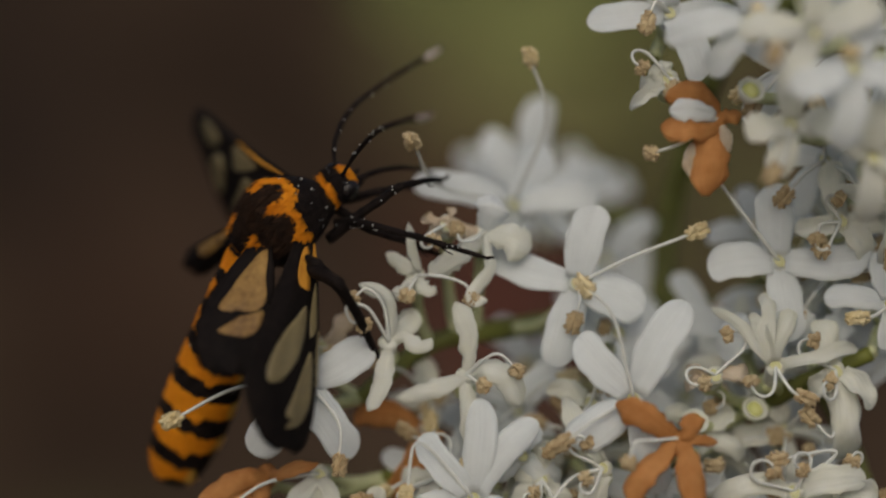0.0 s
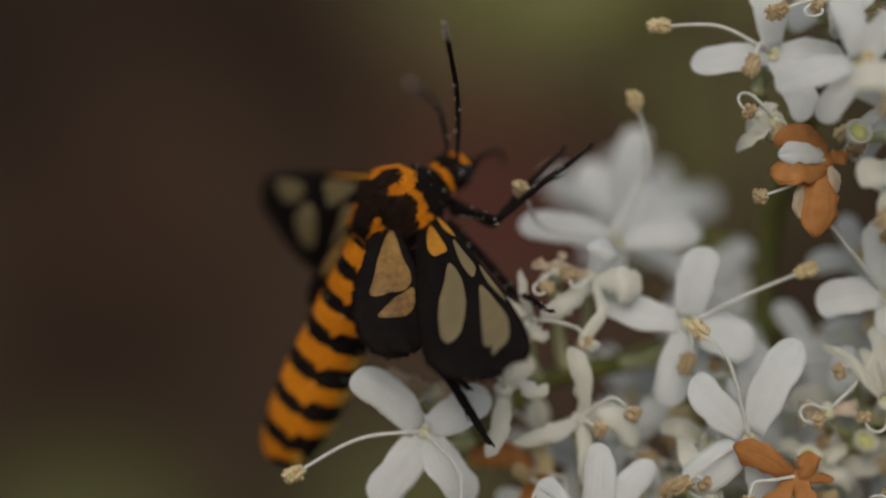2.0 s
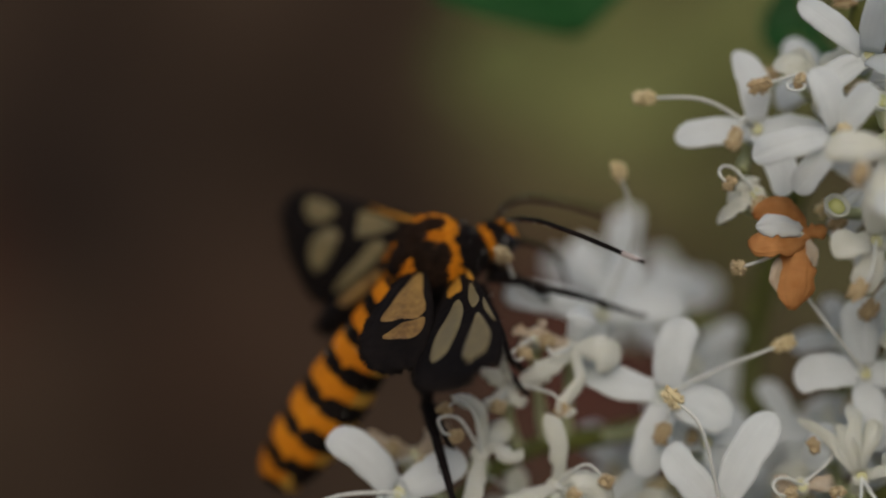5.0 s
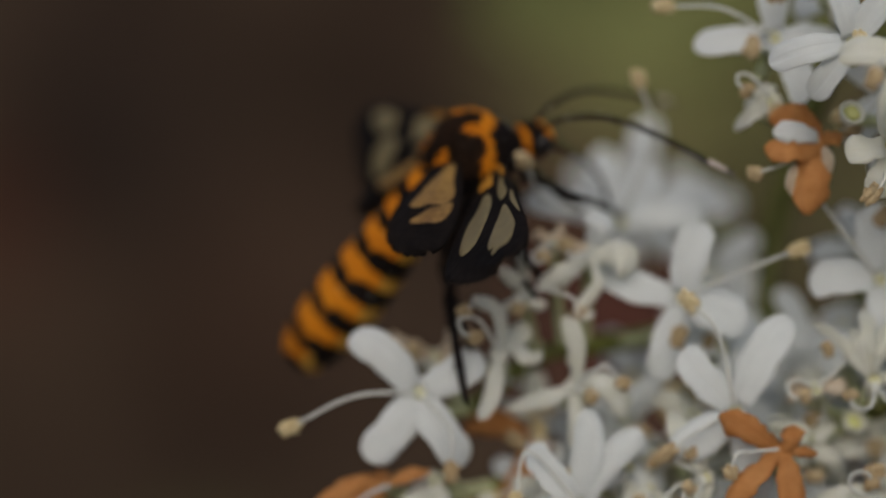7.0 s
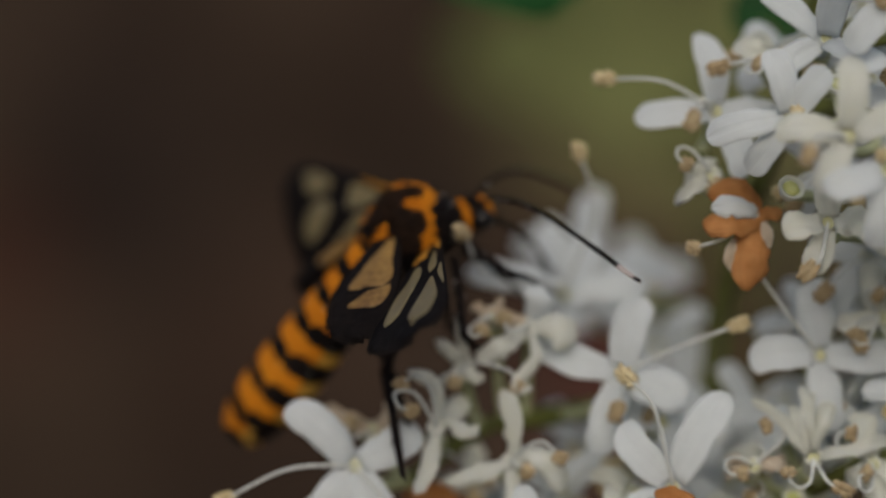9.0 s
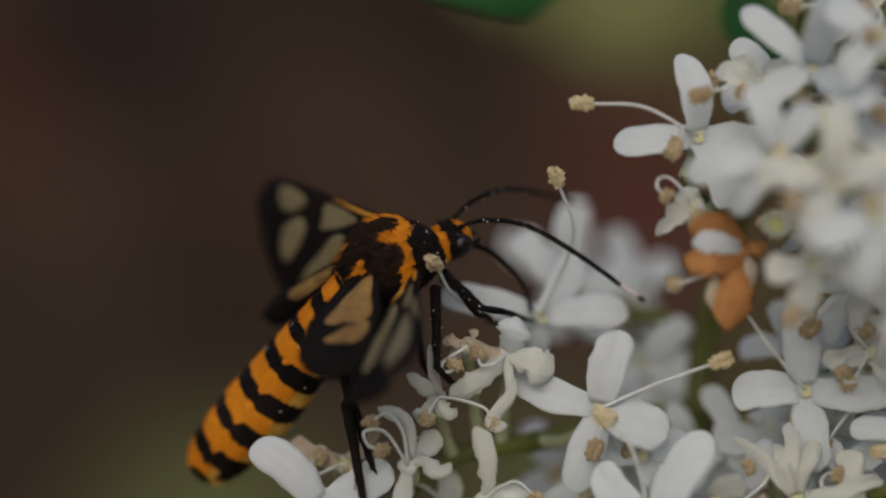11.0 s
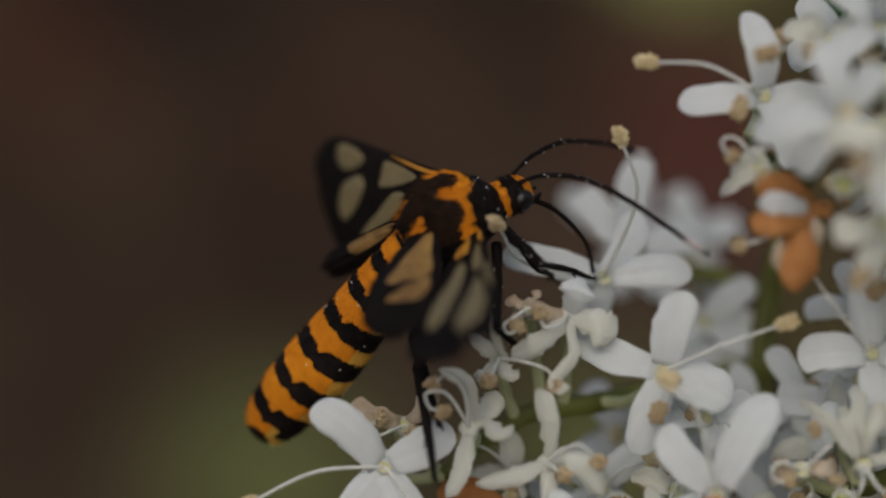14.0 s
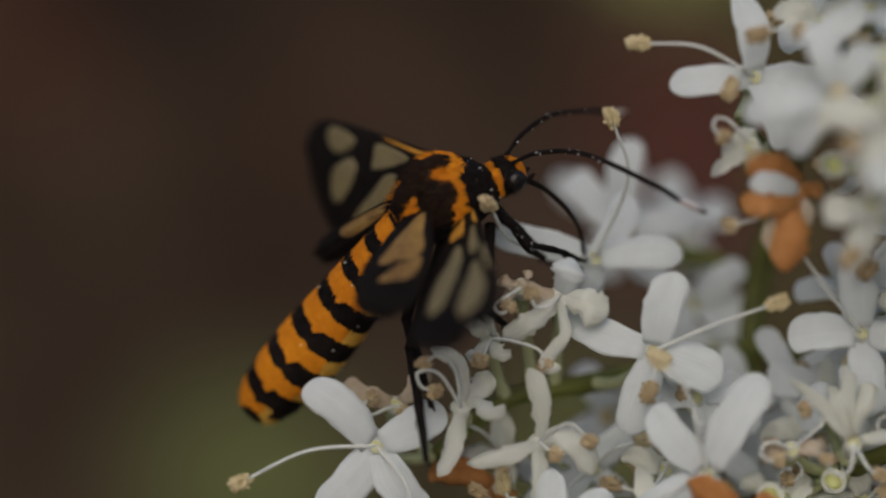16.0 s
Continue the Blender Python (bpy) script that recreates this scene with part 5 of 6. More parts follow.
# ---- movement
def motions():
    walk(moth, [
        (0, pose(-0.01306, 0.00059, 0.00259, 42.0, -33.9, 10.7)),
        (0.5, pose(-0.01238, 0.00130, 0.00356, 39.7, -32.2, 8.0)),
        (1, pose(-0.01161, -0.00112, 0.00532, 52.7, -29.0, 7.6)),
        (1.5, pose(-0.01272, 0.00174, 0.00516, 29.5, -32.3, 19.8)),
        (2, pose(-0.01266, 0.00177, 0.00518, 26.7, -32.5, 21.5)),
        (2.5, pose(-0.01285, 0.00175, 0.00509, 25.3, -34.9, 23.4)),
        (3, pose(-0.01274, 0.00173, 0.00521, 25.1, -32.5, 23.5)),
        (3.5, pose(-0.01228, 0.00171, 0.00507, 29.7, -31.6, 18.6)),
        (3.7, pose(-0.01210, 0.00171, 0.00492, 28.8, -31.3, 18.7)),
        (5.8, pose(-0.00965, 0.00185, 0.00615, 27.8, -15.2, 14.5)),
        (7, pose(-0.00963, 0.00184, 0.00621, 27.7, -15.5, 13.3)),
        (8.5, pose(-0.00965, 0.00184, 0.00614, 28.2, -14.9, 14.7)),
        (10.8, pose(-0.00931, 0.00187, 0.00588, 24.3, -19.2, 18.8)),
        (12.5, pose(-0.00940, 0.00188, 0.00594, 24.1, -20.4, 18.8)),
        (14.5, pose(-0.00936, 0.00189, 0.00602, 23.8, -20.4, 19.0)),
        (16, pose(-0.00931, 0.00187, 0.00602, 24.4, -20.7, 18.0)),
    ])
    walk(abdomen, [
        (0, pose(-0.00160, 0.00000, -0.00010, 0.0, -43.9, 10.1)),
        (0.5, pose(-0.00160, 0.00000, -0.00010, 0.0, -37.5, 7.0)),
        (1, pose(-0.00160, 0.00000, -0.00010, 0.0, -38.1, 7.2)),
        (1.5, pose(-0.00160, 0.00000, -0.00010, -0.0, -47.2, -8.6)),
        (2, pose(-0.00160, 0.00000, -0.00010, -0.0, -48.0, -8.9)),
        (2.5, pose(-0.00160, 0.00000, -0.00010, -0.0, -48.1, -11.4)),
        (3, pose(-0.00160, 0.00000, -0.00010, -0.0, -49.4, -7.9)),
        (3.5, pose(-0.00160, 0.00000, -0.00010, -0.0, -46.4, -2.5)),
        (3.7, pose(-0.00160, 0.00000, -0.00010, -0.0, -47.7, -4.0)),
        (5.8, pose(-0.00160, 0.00000, -0.00010, -0.0, -50.3, -12.8)),
        (7, pose(-0.00160, 0.00000, -0.00010, -0.0, -49.3, -11.2)),
        (8.5, pose(-0.00160, 0.00000, -0.00010, -0.0, -51.2, -11.8)),
        (10.8, pose(-0.00160, 0.00000, -0.00010, -0.0, -44.6, -13.0)),
        (12.5, pose(-0.00160, 0.00000, -0.00010, -0.0, -43.4, -13.8)),
        (14.5, pose(-0.00160, 0.00000, -0.00010, -0.0, -43.3, -13.2)),
        (16, pose(-0.00160, 0.00000, -0.00010, -0.0, -42.8, -12.4)),
    ])
    walk(forewing_left, [
        (0, pose(0.00159, 0.00068, 0.00049, -31.2, -62.0, 40.1)),
        (0.5, pose(0.00159, 0.00068, 0.00049, 20.3, -60.0, 14.2)),
        (1, pose(0.00159, 0.00068, 0.00049, -14.3, -56.1, 43.5)),
        (1.5, pose(0.00159, 0.00068, 0.00049, -29.5, -57.0, 50.0)),
        (2, pose(0.00159, 0.00068, 0.00049, -31.8, -60.2, 55.0)),
        (2.5, pose(0.00159, 0.00068, 0.00049, -30.7, -59.5, 46.2)),
        (3, pose(0.00159, 0.00068, 0.00049, -5.1, -75.5, 41.0)),
        (3.5, pose(0.00159, 0.00068, 0.00049, -25.4, -66.4, 58.8)),
        (3.7, pose(0.00159, 0.00068, 0.00049, -8.0, -74.1, 39.9)),
        (5.8, pose(0.00159, 0.00068, 0.00049, -6.5, -50.4, 37.2)),
        (7, pose(0.00159, 0.00068, 0.00049, -19.0, -52.4, 44.0)),
        (8.5, pose(0.00159, 0.00068, 0.00049, -16.1, -57.0, 44.2)),
        (10.8, pose(0.00159, 0.00068, 0.00049, -7.9, -59.6, 32.3)),
        (12.5, pose(0.00159, 0.00068, 0.00049, -9.2, -58.7, 33.3)),
        (14.5, pose(0.00159, 0.00068, 0.00049, -7.6, -58.8, 32.2)),
        (16, pose(0.00159, 0.00068, 0.00049, -7.8, -59.5, 34.2)),
    ])
    walk(hindwing_left, [
        (0, pose(-0.00170, 0.00123, 0.00023, -55.0, -41.1, 72.1)),
        (0.5, pose(-0.00170, 0.00123, 0.00023, -44.6, -50.4, 83.9)),
        (1, pose(-0.00170, 0.00123, 0.00023, -52.4, -35.2, 89.1)),
        (1.5, pose(-0.00170, 0.00123, 0.00023, -58.5, -37.2, 83.8)),
        (2, pose(-0.00170, 0.00123, 0.00023, -62.6, -37.4, 89.7)),
        (2.5, pose(-0.00170, 0.00123, 0.00023, -62.1, -37.8, 83.0)),
        (3, pose(-0.00170, 0.00123, 0.00023, -72.0, -49.5, 107.7)),
        (3.5, pose(-0.00170, 0.00123, 0.00023, -61.2, -44.2, 99.2)),
        (3.7, pose(-0.00170, 0.00123, 0.00023, -76.3, -52.6, 106.6)),
        (5.8, pose(-0.00170, 0.00123, 0.00023, -45.1, -37.8, 76.0)),
        (7, pose(-0.00170, 0.00123, 0.00023, -48.2, -40.9, 72.3)),
        (8.5, pose(-0.00170, 0.00123, 0.00023, -54.4, -42.9, 81.3)),
        (10.8, pose(-0.00170, 0.00123, 0.00023, -49.8, -47.1, 78.0)),
        (12.5, pose(-0.00170, 0.00123, 0.00023, -44.4, -46.9, 70.8)),
        (14.5, pose(-0.00170, 0.00123, 0.00023, -47.6, -49.6, 73.8)),
        (16, pose(-0.00170, 0.00123, 0.00023, -45.7, -46.8, 74.4)),
    ])
    walk(forewing_right, [
        (0, pose(0.00066, -0.00128, 0.00015, 27.0, 61.0, -7.0)),
        (0.25, pose(0.00066, -0.00128, 0.00015, 2.0, 11.0, -12.0)),
        (0.5, pose(0.00066, -0.00128, 0.00015, -22.3, -40.4, -18.1)),
        (1, pose(0.00066, -0.00128, 0.00015, 4.0, 33.0, -8.0)),
        (1.5, pose(0.00066, -0.00128, 0.00015, -11.5, -33.4, -10.4)),
        (2, pose(0.00066, -0.00128, 0.00015, -5.5, -2.0, -10.5)),
        (2.5, pose(0.00066, -0.00128, 0.00015, -8.1, -16.2, -17.1)),
        (3, pose(0.00066, -0.00128, 0.00015, -18.6, -32.9, -15.2)),
        (3.5, pose(0.00066, -0.00128, 0.00015, -7.0, -3.6, -5.5)),
        (3.7, pose(0.00066, -0.00128, 0.00015, -6.4, 11.5, -3.8)),
        (5.8, pose(0.00066, -0.00128, 0.00015, -30.3, -34.0, -3.8)),
        (7, pose(0.00066, -0.00128, 0.00015, -23.2, -28.6, -1.1)),
        (8.5, pose(0.00066, -0.00128, 0.00015, -25.8, -30.0, -3.8)),
        (10.8, pose(0.00066, -0.00128, 0.00015, -30.8, -35.4, -4.3)),
        (12.5, pose(0.00066, -0.00128, 0.00015, -27.6, -33.1, -6.3)),
        (14.5, pose(0.00066, -0.00128, 0.00015, -22.4, -21.5, -9.2)),
        (16, pose(0.00066, -0.00128, 0.00015, -21.5, -24.6, -7.0)),
    ])
    walk(hindwing_right, [
        (0, pose(-0.00141, -0.00108, 0.00102, 0.2, 11.0, -30.3)),
        (0.5, pose(-0.00141, -0.00108, 0.00102, -5.3, 10.7, -28.7)),
        (1, pose(-0.00141, -0.00108, 0.00102, 5.5, 13.4, -14.9)),
        (1.5, pose(-0.00141, -0.00108, 0.00102, 5.3, 8.8, -19.3)),
        (2, pose(-0.00141, -0.00108, 0.00102, 12.3, 11.0, -17.4)),
        (2.5, pose(-0.00141, -0.00108, 0.00102, 9.4, 7.8, -26.6)),
        (3, pose(-0.00141, -0.00108, 0.00102, 6.3, 4.3, -27.5)),
        (3.5, pose(-0.00141, -0.00108, 0.00102, 6.5, 12.3, -14.8)),
        (3.7, pose(-0.00141, -0.00108, 0.00102, 1.0, 19.6, -8.8)),
        (5.8, pose(-0.00141, -0.00108, 0.00102, 1.0, -11.2, -23.2)),
        (7, pose(-0.00141, -0.00108, 0.00102, -1.9, -5.9, -16.9)),
        (8.5, pose(-0.00141, -0.00108, 0.00102, 3.5, -13.2, -19.6)),
        (10.8, pose(-0.00141, -0.00108, 0.00102, -1.0, -1.0, -21.2)),
        (12.5, pose(-0.00141, -0.00108, 0.00102, -7.8, -4.3, -20.6)),
        (14.5, pose(-0.00141, -0.00108, 0.00102, -2.2, -5.4, -20.4)),
        (16, pose(-0.00141, -0.00108, 0.00102, -4.5, -8.6, -20.4)),
    ])
    walk(antenna_left, [
        (0, pose(0.00340, 0.00034, 0.00092, -61.8, 17.1, 28.5)),
        (0.5, pose(0.00340, 0.00034, 0.00092, -47.5, 33.6, 25.0)),
        (1, pose(0.00340, 0.00034, 0.00092, -69.3, 33.4, 62.4)),
        (1.25, pose(0.00340, 0.00034, 0.00092, -37.0, 28.3, 47.4)),
        (1.5, pose(0.00340, 0.00034, 0.00092, -4.7, 31.0, 31.7)),
        (2, pose(0.00340, 0.00034, 0.00092, 29.5, 19.5, 69.9)),
        (2.5, pose(0.00340, 0.00034, 0.00092, -3.7, 27.8, 6.8)),
        (3, pose(0.00340, 0.00034, 0.00092, -27.3, 9.7, 49.1)),
        (3.5, pose(0.00340, 0.00034, 0.00092, 27.1, 32.1, 20.1)),
        (3.7, pose(0.00340, 0.00034, 0.00092, -24.6, 7.2, 40.3)),
        (5.8, pose(0.00340, 0.00034, 0.00092, -60.1, 39.9, 9.2)),
        (6.5, pose(0.00340, 0.00034, 0.00092, -62.3, 35.8, 12.7)),
        (7, pose(0.00340, 0.00034, 0.00092, -8.6, 23.0, 22.8)),
        (8, pose(0.00340, 0.00034, 0.00092, -18.1, 31.3, 29.9)),
        (8.5, pose(0.00340, 0.00034, 0.00092, -17.7, 31.2, 28.9)),
        (10.8, pose(0.00340, 0.00034, 0.00092, -5.2, 30.7, 21.8)),
        (12.5, pose(0.00340, 0.00034, 0.00092, -4.7, 23.0, 20.0)),
        (14.5, pose(0.00340, 0.00034, 0.00092, -4.1, 29.3, 21.5)),
        (16, pose(0.00340, 0.00034, 0.00092, -0.8, 24.2, 29.3)),
    ])
    walk(antenna_right, [
        (0, pose(0.00340, -0.00034, 0.00092, -77.2, -46.6, -57.1)),
        (0.25, pose(0.00340, -0.00034, 0.00092, -38.4, -32.5, -57.7)),
        (0.5, pose(0.00340, -0.00034, 0.00092, -4.1, -20.9, -48.8)),
        (1, pose(0.00340, -0.00034, 0.00092, -28.6, -58.1, -40.3)),
        (1.5, pose(0.00340, -0.00034, 0.00092, -44.5, -52.4, -65.6)),
        (2, pose(0.00340, -0.00034, 0.00092, -77.0, -76.8, -63.4)),
        (2.5, pose(0.00340, -0.00034, 0.00092, -58.9, -46.5, -62.5)),
        (3, pose(0.00340, -0.00034, 0.00092, -30.9, -44.7, -73.5)),
        (3.5, pose(0.00340, -0.00034, 0.00092, -75.1, -18.7, -26.2)),
        (3.7, pose(0.00340, -0.00034, 0.00092, -30.9, -63.9, -46.8)),
        (5.8, pose(0.00340, -0.00034, 0.00092, 8.9, 2.5, -64.6)),
        (6.5, pose(0.00340, -0.00034, 0.00092, 8.8, 4.5, -56.6)),
        (7, pose(0.00340, -0.00034, 0.00092, -40.3, 6.6, -41.8)),
        (8, pose(0.00340, -0.00034, 0.00092, 4.8, 4.7, -61.8)),
        (8.5, pose(0.00340, -0.00034, 0.00092, 6.1, 3.1, -63.2)),
        (10.8, pose(0.00340, -0.00034, 0.00092, -39.9, 9.4, -55.8)),
        (12.5, pose(0.00340, -0.00034, 0.00092, -41.2, 9.5, -55.2)),
        (14.5, pose(0.00340, -0.00034, 0.00092, -40.8, 10.5, -54.5)),
        (16, pose(0.00340, -0.00034, 0.00092, -42.2, 4.6, -51.8)),
    ])
    walk(proboscis, [
        (0, pose(0.00375, 0.00000, -0.00035, -10.5, 46.0, -1.9)),
        (0.5, pose(0.00375, 0.00000, -0.00035, -41.5, 44.7, -42.1)),
        (1, pose(0.00375, 0.00000, -0.00035, -15.8, 67.8, 1.1)),
        (1.5, pose(0.00375, 0.00000, -0.00035, -3.6, 53.8, -4.8)),
        (2, pose(0.00375, 0.00000, -0.00035, 30.2, 44.9, 38.0)),
        (2.5, pose(0.00375, 0.00000, -0.00035, 14.4, 52.9, 12.8)),
        (3, pose(0.00375, 0.00000, -0.00035, 28.7, 43.6, 34.2)),
        (3.5, pose(0.00375, 0.00000, -0.00035, 27.0, 49.5, 37.0)),
        (3.7, pose(0.00375, 0.00000, -0.00035, 28.0, 48.8, 37.8)),
        (5.8, pose(0.00375, 0.00000, -0.00035, -10.0, 62.2, -5.4)),
        (7, pose(0.00375, 0.00000, -0.00035, -10.7, 62.2, -6.1)),
        (8.5, pose(0.00375, 0.00000, -0.00035, -14.2, 61.2, -11.3)),
        (10.8, pose(0.00375, 0.00000, -0.00035, -23.2, 64.2, -32.5)),
        (12.5, pose(0.00375, 0.00000, -0.00035, -25.7, 64.6, -36.1)),
        (14.5, pose(0.00375, 0.00000, -0.00035, -26.8, 64.5, -38.2)),
        (16, pose(0.00375, 0.00000, -0.00035, -27.9, 66.1, -37.9)),
    ])
    walk(fore_right_upper, [
        (0, pose(0.00220, -0.00080, -0.00120, -7.1, -31.7, -69.7)),
        (0.5, pose(0.00220, -0.00080, -0.00120, -6.1, -35.7, -66.7)),
        (1, pose(0.00220, -0.00080, -0.00120, -6.3, -35.2, -67.0)),
        (1.5, pose(0.00220, -0.00080, -0.00120, -11.4, -14.0, -86.4)),
        (2, pose(0.00220, -0.00080, -0.00120, -10.5, -19.1, -81.7)),
        (2.5, pose(0.00220, -0.00080, -0.00120, -8.0, -24.0, -73.9)),
        (3, pose(0.00220, -0.00080, -0.00120, -2.4, 4.9, -63.2)),
        (3.5, pose(0.00220, -0.00080, -0.00120, 9.4, 8.1, -27.8)),
        (3.7, pose(0.00220, -0.00080, -0.00120, 9.3, 7.3, -28.3)),
        (5.8, pose(0.00220, -0.00080, -0.00120, -6.2, -12.2, -72.2)),
        (7, pose(0.00220, -0.00080, -0.00120, -4.6, -8.4, -68.4)),
        (8.5, pose(0.00220, -0.00080, -0.00120, -5.3, -9.7, -70.0)),
        (10.8, pose(0.00220, -0.00080, -0.00120, -9.7, -6.6, -83.4)),
        (12.5, pose(0.00220, -0.00080, -0.00120, -9.7, -7.3, -83.2)),
        (14.5, pose(0.00220, -0.00080, -0.00120, -9.8, -5.8, -83.9)),
        (16, pose(0.00220, -0.00080, -0.00120, -10.3, -6.6, -85.2)),
    ])
    walk(fore_right_lower, [
        (0, pose(0.00314, -0.00335, 0.00048, 5.0, 31.6, -41.8)),
        (0.5, pose(0.00323, -0.00319, 0.00067, 1.6, 39.4, -51.8)),
        (1, pose(0.00322, -0.00321, 0.00065, 0.7, 56.7, -54.7)),
        (1.5, pose(0.00240, -0.00390, -0.00043, 13.7, 45.6, -18.7)),
        (2, pose(0.00264, -0.00379, -0.00015, 15.0, -13.5, -13.8)),
        (2.5, pose(0.00301, -0.00361, 0.00010, 33.2, 60.3, 24.6)),
        (3, pose(0.00364, -0.00365, -0.00147, 29.9, 48.8, 41.7)),
        (3.25, pose(0.00432, -0.00296, -0.00156, -8.0, 30.7, -30.7)),
        (3.5, pose(0.00500, -0.00228, -0.00165, -7.7, -3.1, -77.9)),
        (3.7, pose(0.00499, -0.00230, -0.00161, -8.1, -4.5, -78.8)),
        (4.75, pose(0.00407, -0.00304, -0.00106, -6.5, 26.8, -31.9)),
        (5.8, pose(0.00315, -0.00378, -0.00052, 26.5, 43.4, 34.2)),
        (7, pose(0.00336, -0.00374, -0.00073, 27.0, 44.0, 36.2)),
        (8.5, pose(0.00328, -0.00376, -0.00066, 26.9, 45.1, 32.6)),
        (10.8, pose(0.00257, -0.00396, -0.00083, 27.8, 45.7, 37.0)),
        (12.5, pose(0.00257, -0.00395, -0.00079, 28.3, 46.6, 37.5)),
        (14.5, pose(0.00254, -0.00397, -0.00087, 28.3, 46.7, 37.4)),
        (16, pose(0.00247, -0.00397, -0.00083, 28.7, 47.6, 37.6)),
    ])
    walk(mid_right_upper, [
        (0, pose(0.00150, -0.00120, -0.00120, 15.8, -23.4, -17.1)),
        (0.5, pose(0.00150, -0.00120, -0.00120, 11.6, -36.7, -36.4)),
        (1, pose(0.00150, -0.00120, -0.00120, 12.2, -53.7, -45.8)),
        (1.5, pose(0.00150, -0.00120, -0.00120, 4.4, -11.6, -45.1)),
        (2, pose(0.00150, -0.00120, -0.00120, -9.8, 39.4, -84.2)),
        (2.5, pose(0.00150, -0.00120, -0.00120, -11.3, 39.9, -88.6)),
        (3, pose(0.00150, -0.00120, -0.00120, -12.0, 23.2, -93.8)),
        (3.5, pose(0.00150, -0.00120, -0.00120, -10.6, 11.7, -89.2)),
        (3.7, pose(0.00150, -0.00120, -0.00120, -10.8, 10.7, -89.8)),
        (5.8, pose(0.00150, -0.00120, -0.00120, -14.5, 21.2, -103.4)),
        (7, pose(0.00150, -0.00120, -0.00120, -14.7, 20.6, -104.3)),
        (8.5, pose(0.00150, -0.00120, -0.00120, -14.8, 20.1, -104.7)),
        (10.8, pose(0.00150, -0.00120, -0.00120, -16.9, 15.6, -115.1)),
        (12.5, pose(0.00150, -0.00120, -0.00120, -17.0, 11.6, -115.8)),
        (14.5, pose(0.00150, -0.00120, -0.00120, -17.7, 21.6, -117.7)),
        (16, pose(0.00150, -0.00120, -0.00120, -17.9, 21.6, -118.9)),
    ])
    walk(mid_right_lower, [
        (0, pose(0.00510, -0.00231, 0.00043, 25.8, 47.4, 21.8)),
        (0.5, pose(0.00415, -0.00315, 0.00125, 28.3, 50.5, 27.4)),
        (1, pose(0.00319, -0.00294, 0.00211, 25.2, 56.5, 7.2)),
        (1.5, pose(0.00434, -0.00404, -0.00037, 4.4, 46.3, -44.8)),
        (2, pose(0.00182, -0.00435, -0.00380, -14.0, -18.8, -92.4)),
        (2.5, pose(0.00158, -0.00434, -0.00383, -13.8, -16.3, -93.0)),
        (2.75, pose(0.00142, -0.00465, -0.00332, -17.6, 28.8, -63.8)),
        (3, pose(0.00125, -0.00496, -0.00281, 26.5, 64.9, 0.3)),
        (3.5, pose(0.00156, -0.00521, -0.00203, 44.5, 74.6, 19.0)),
        (3.7, pose(0.00151, -0.00523, -0.00196, 43.0, 73.9, 17.9)),
        (5.8, pose(0.00061, -0.00492, -0.00268, 33.7, 56.3, 36.3)),
        (7, pose(0.00055, -0.00492, -0.00264, 38.1, 59.8, 42.7)),
        (8.5, pose(0.00052, -0.00492, -0.00261, 36.6, 59.5, 37.8)),
        (10.8, pose(-0.00018, -0.00478, -0.00230, 43.1, 64.8, 41.4)),
        (12.5, pose(-0.00025, -0.00482, -0.00202, 45.9, 67.7, 39.0)),
        (14.5, pose(-0.00027, -0.00458, -0.00271, 40.9, 61.9, 45.0)),
        (16, pose(-0.00034, -0.00454, -0.00271, 41.6, 63.0, 43.2)),
    ])
    walk(hind_right_upper, [
        (0, pose(-0.00060, -0.00110, -0.00120, -10.7, -29.3, -78.1)),
        (0.5, pose(-0.00060, -0.00110, -0.00120, -11.3, -12.4, -86.7)),
        (1, pose(-0.00060, -0.00110, -0.00120, -19.2, 21.3, -127.0)),
        (1.5, pose(-0.00060, -0.00110, -0.00120, -21.3, 40.8, -123.0)),
        (2, pose(-0.00060, -0.00110, -0.00120, -22.3, 41.6, -126.9)),
        (2.5, pose(-0.00060, -0.00110, -0.00120, -22.9, 41.0, -130.4)),
        (3, pose(-0.00060, -0.00110, -0.00120, -23.3, 42.7, -130.1)),
        (3.5, pose(-0.00060, -0.00110, -0.00120, -19.2, 19.8, -127.3)),
        (3.7, pose(-0.00060, -0.00110, -0.00120, -19.1, 18.7, -127.2)),
        (5.8, pose(-0.00060, -0.00110, -0.00120, -26.3, 48.0, -135.9)),
        (7, pose(-0.00060, -0.00110, -0.00120, -26.3, 47.6, -136.8)),
        (8.5, pose(-0.00060, -0.00110, -0.00120, -25.8, 47.5, -134.4)),
        (10.8, pose(-0.00060, -0.00110, -0.00120, -24.7, 36.4, -153.2)),
        (12.5, pose(-0.00060, -0.00110, -0.00120, -25.2, 39.5, -148.0)),
        (14.5, pose(-0.00060, -0.00110, -0.00120, -25.2, 39.6, -147.8)),
        (16, pose(-0.00060, -0.00110, -0.00120, -25.1, 39.0, -148.0)),
    ])
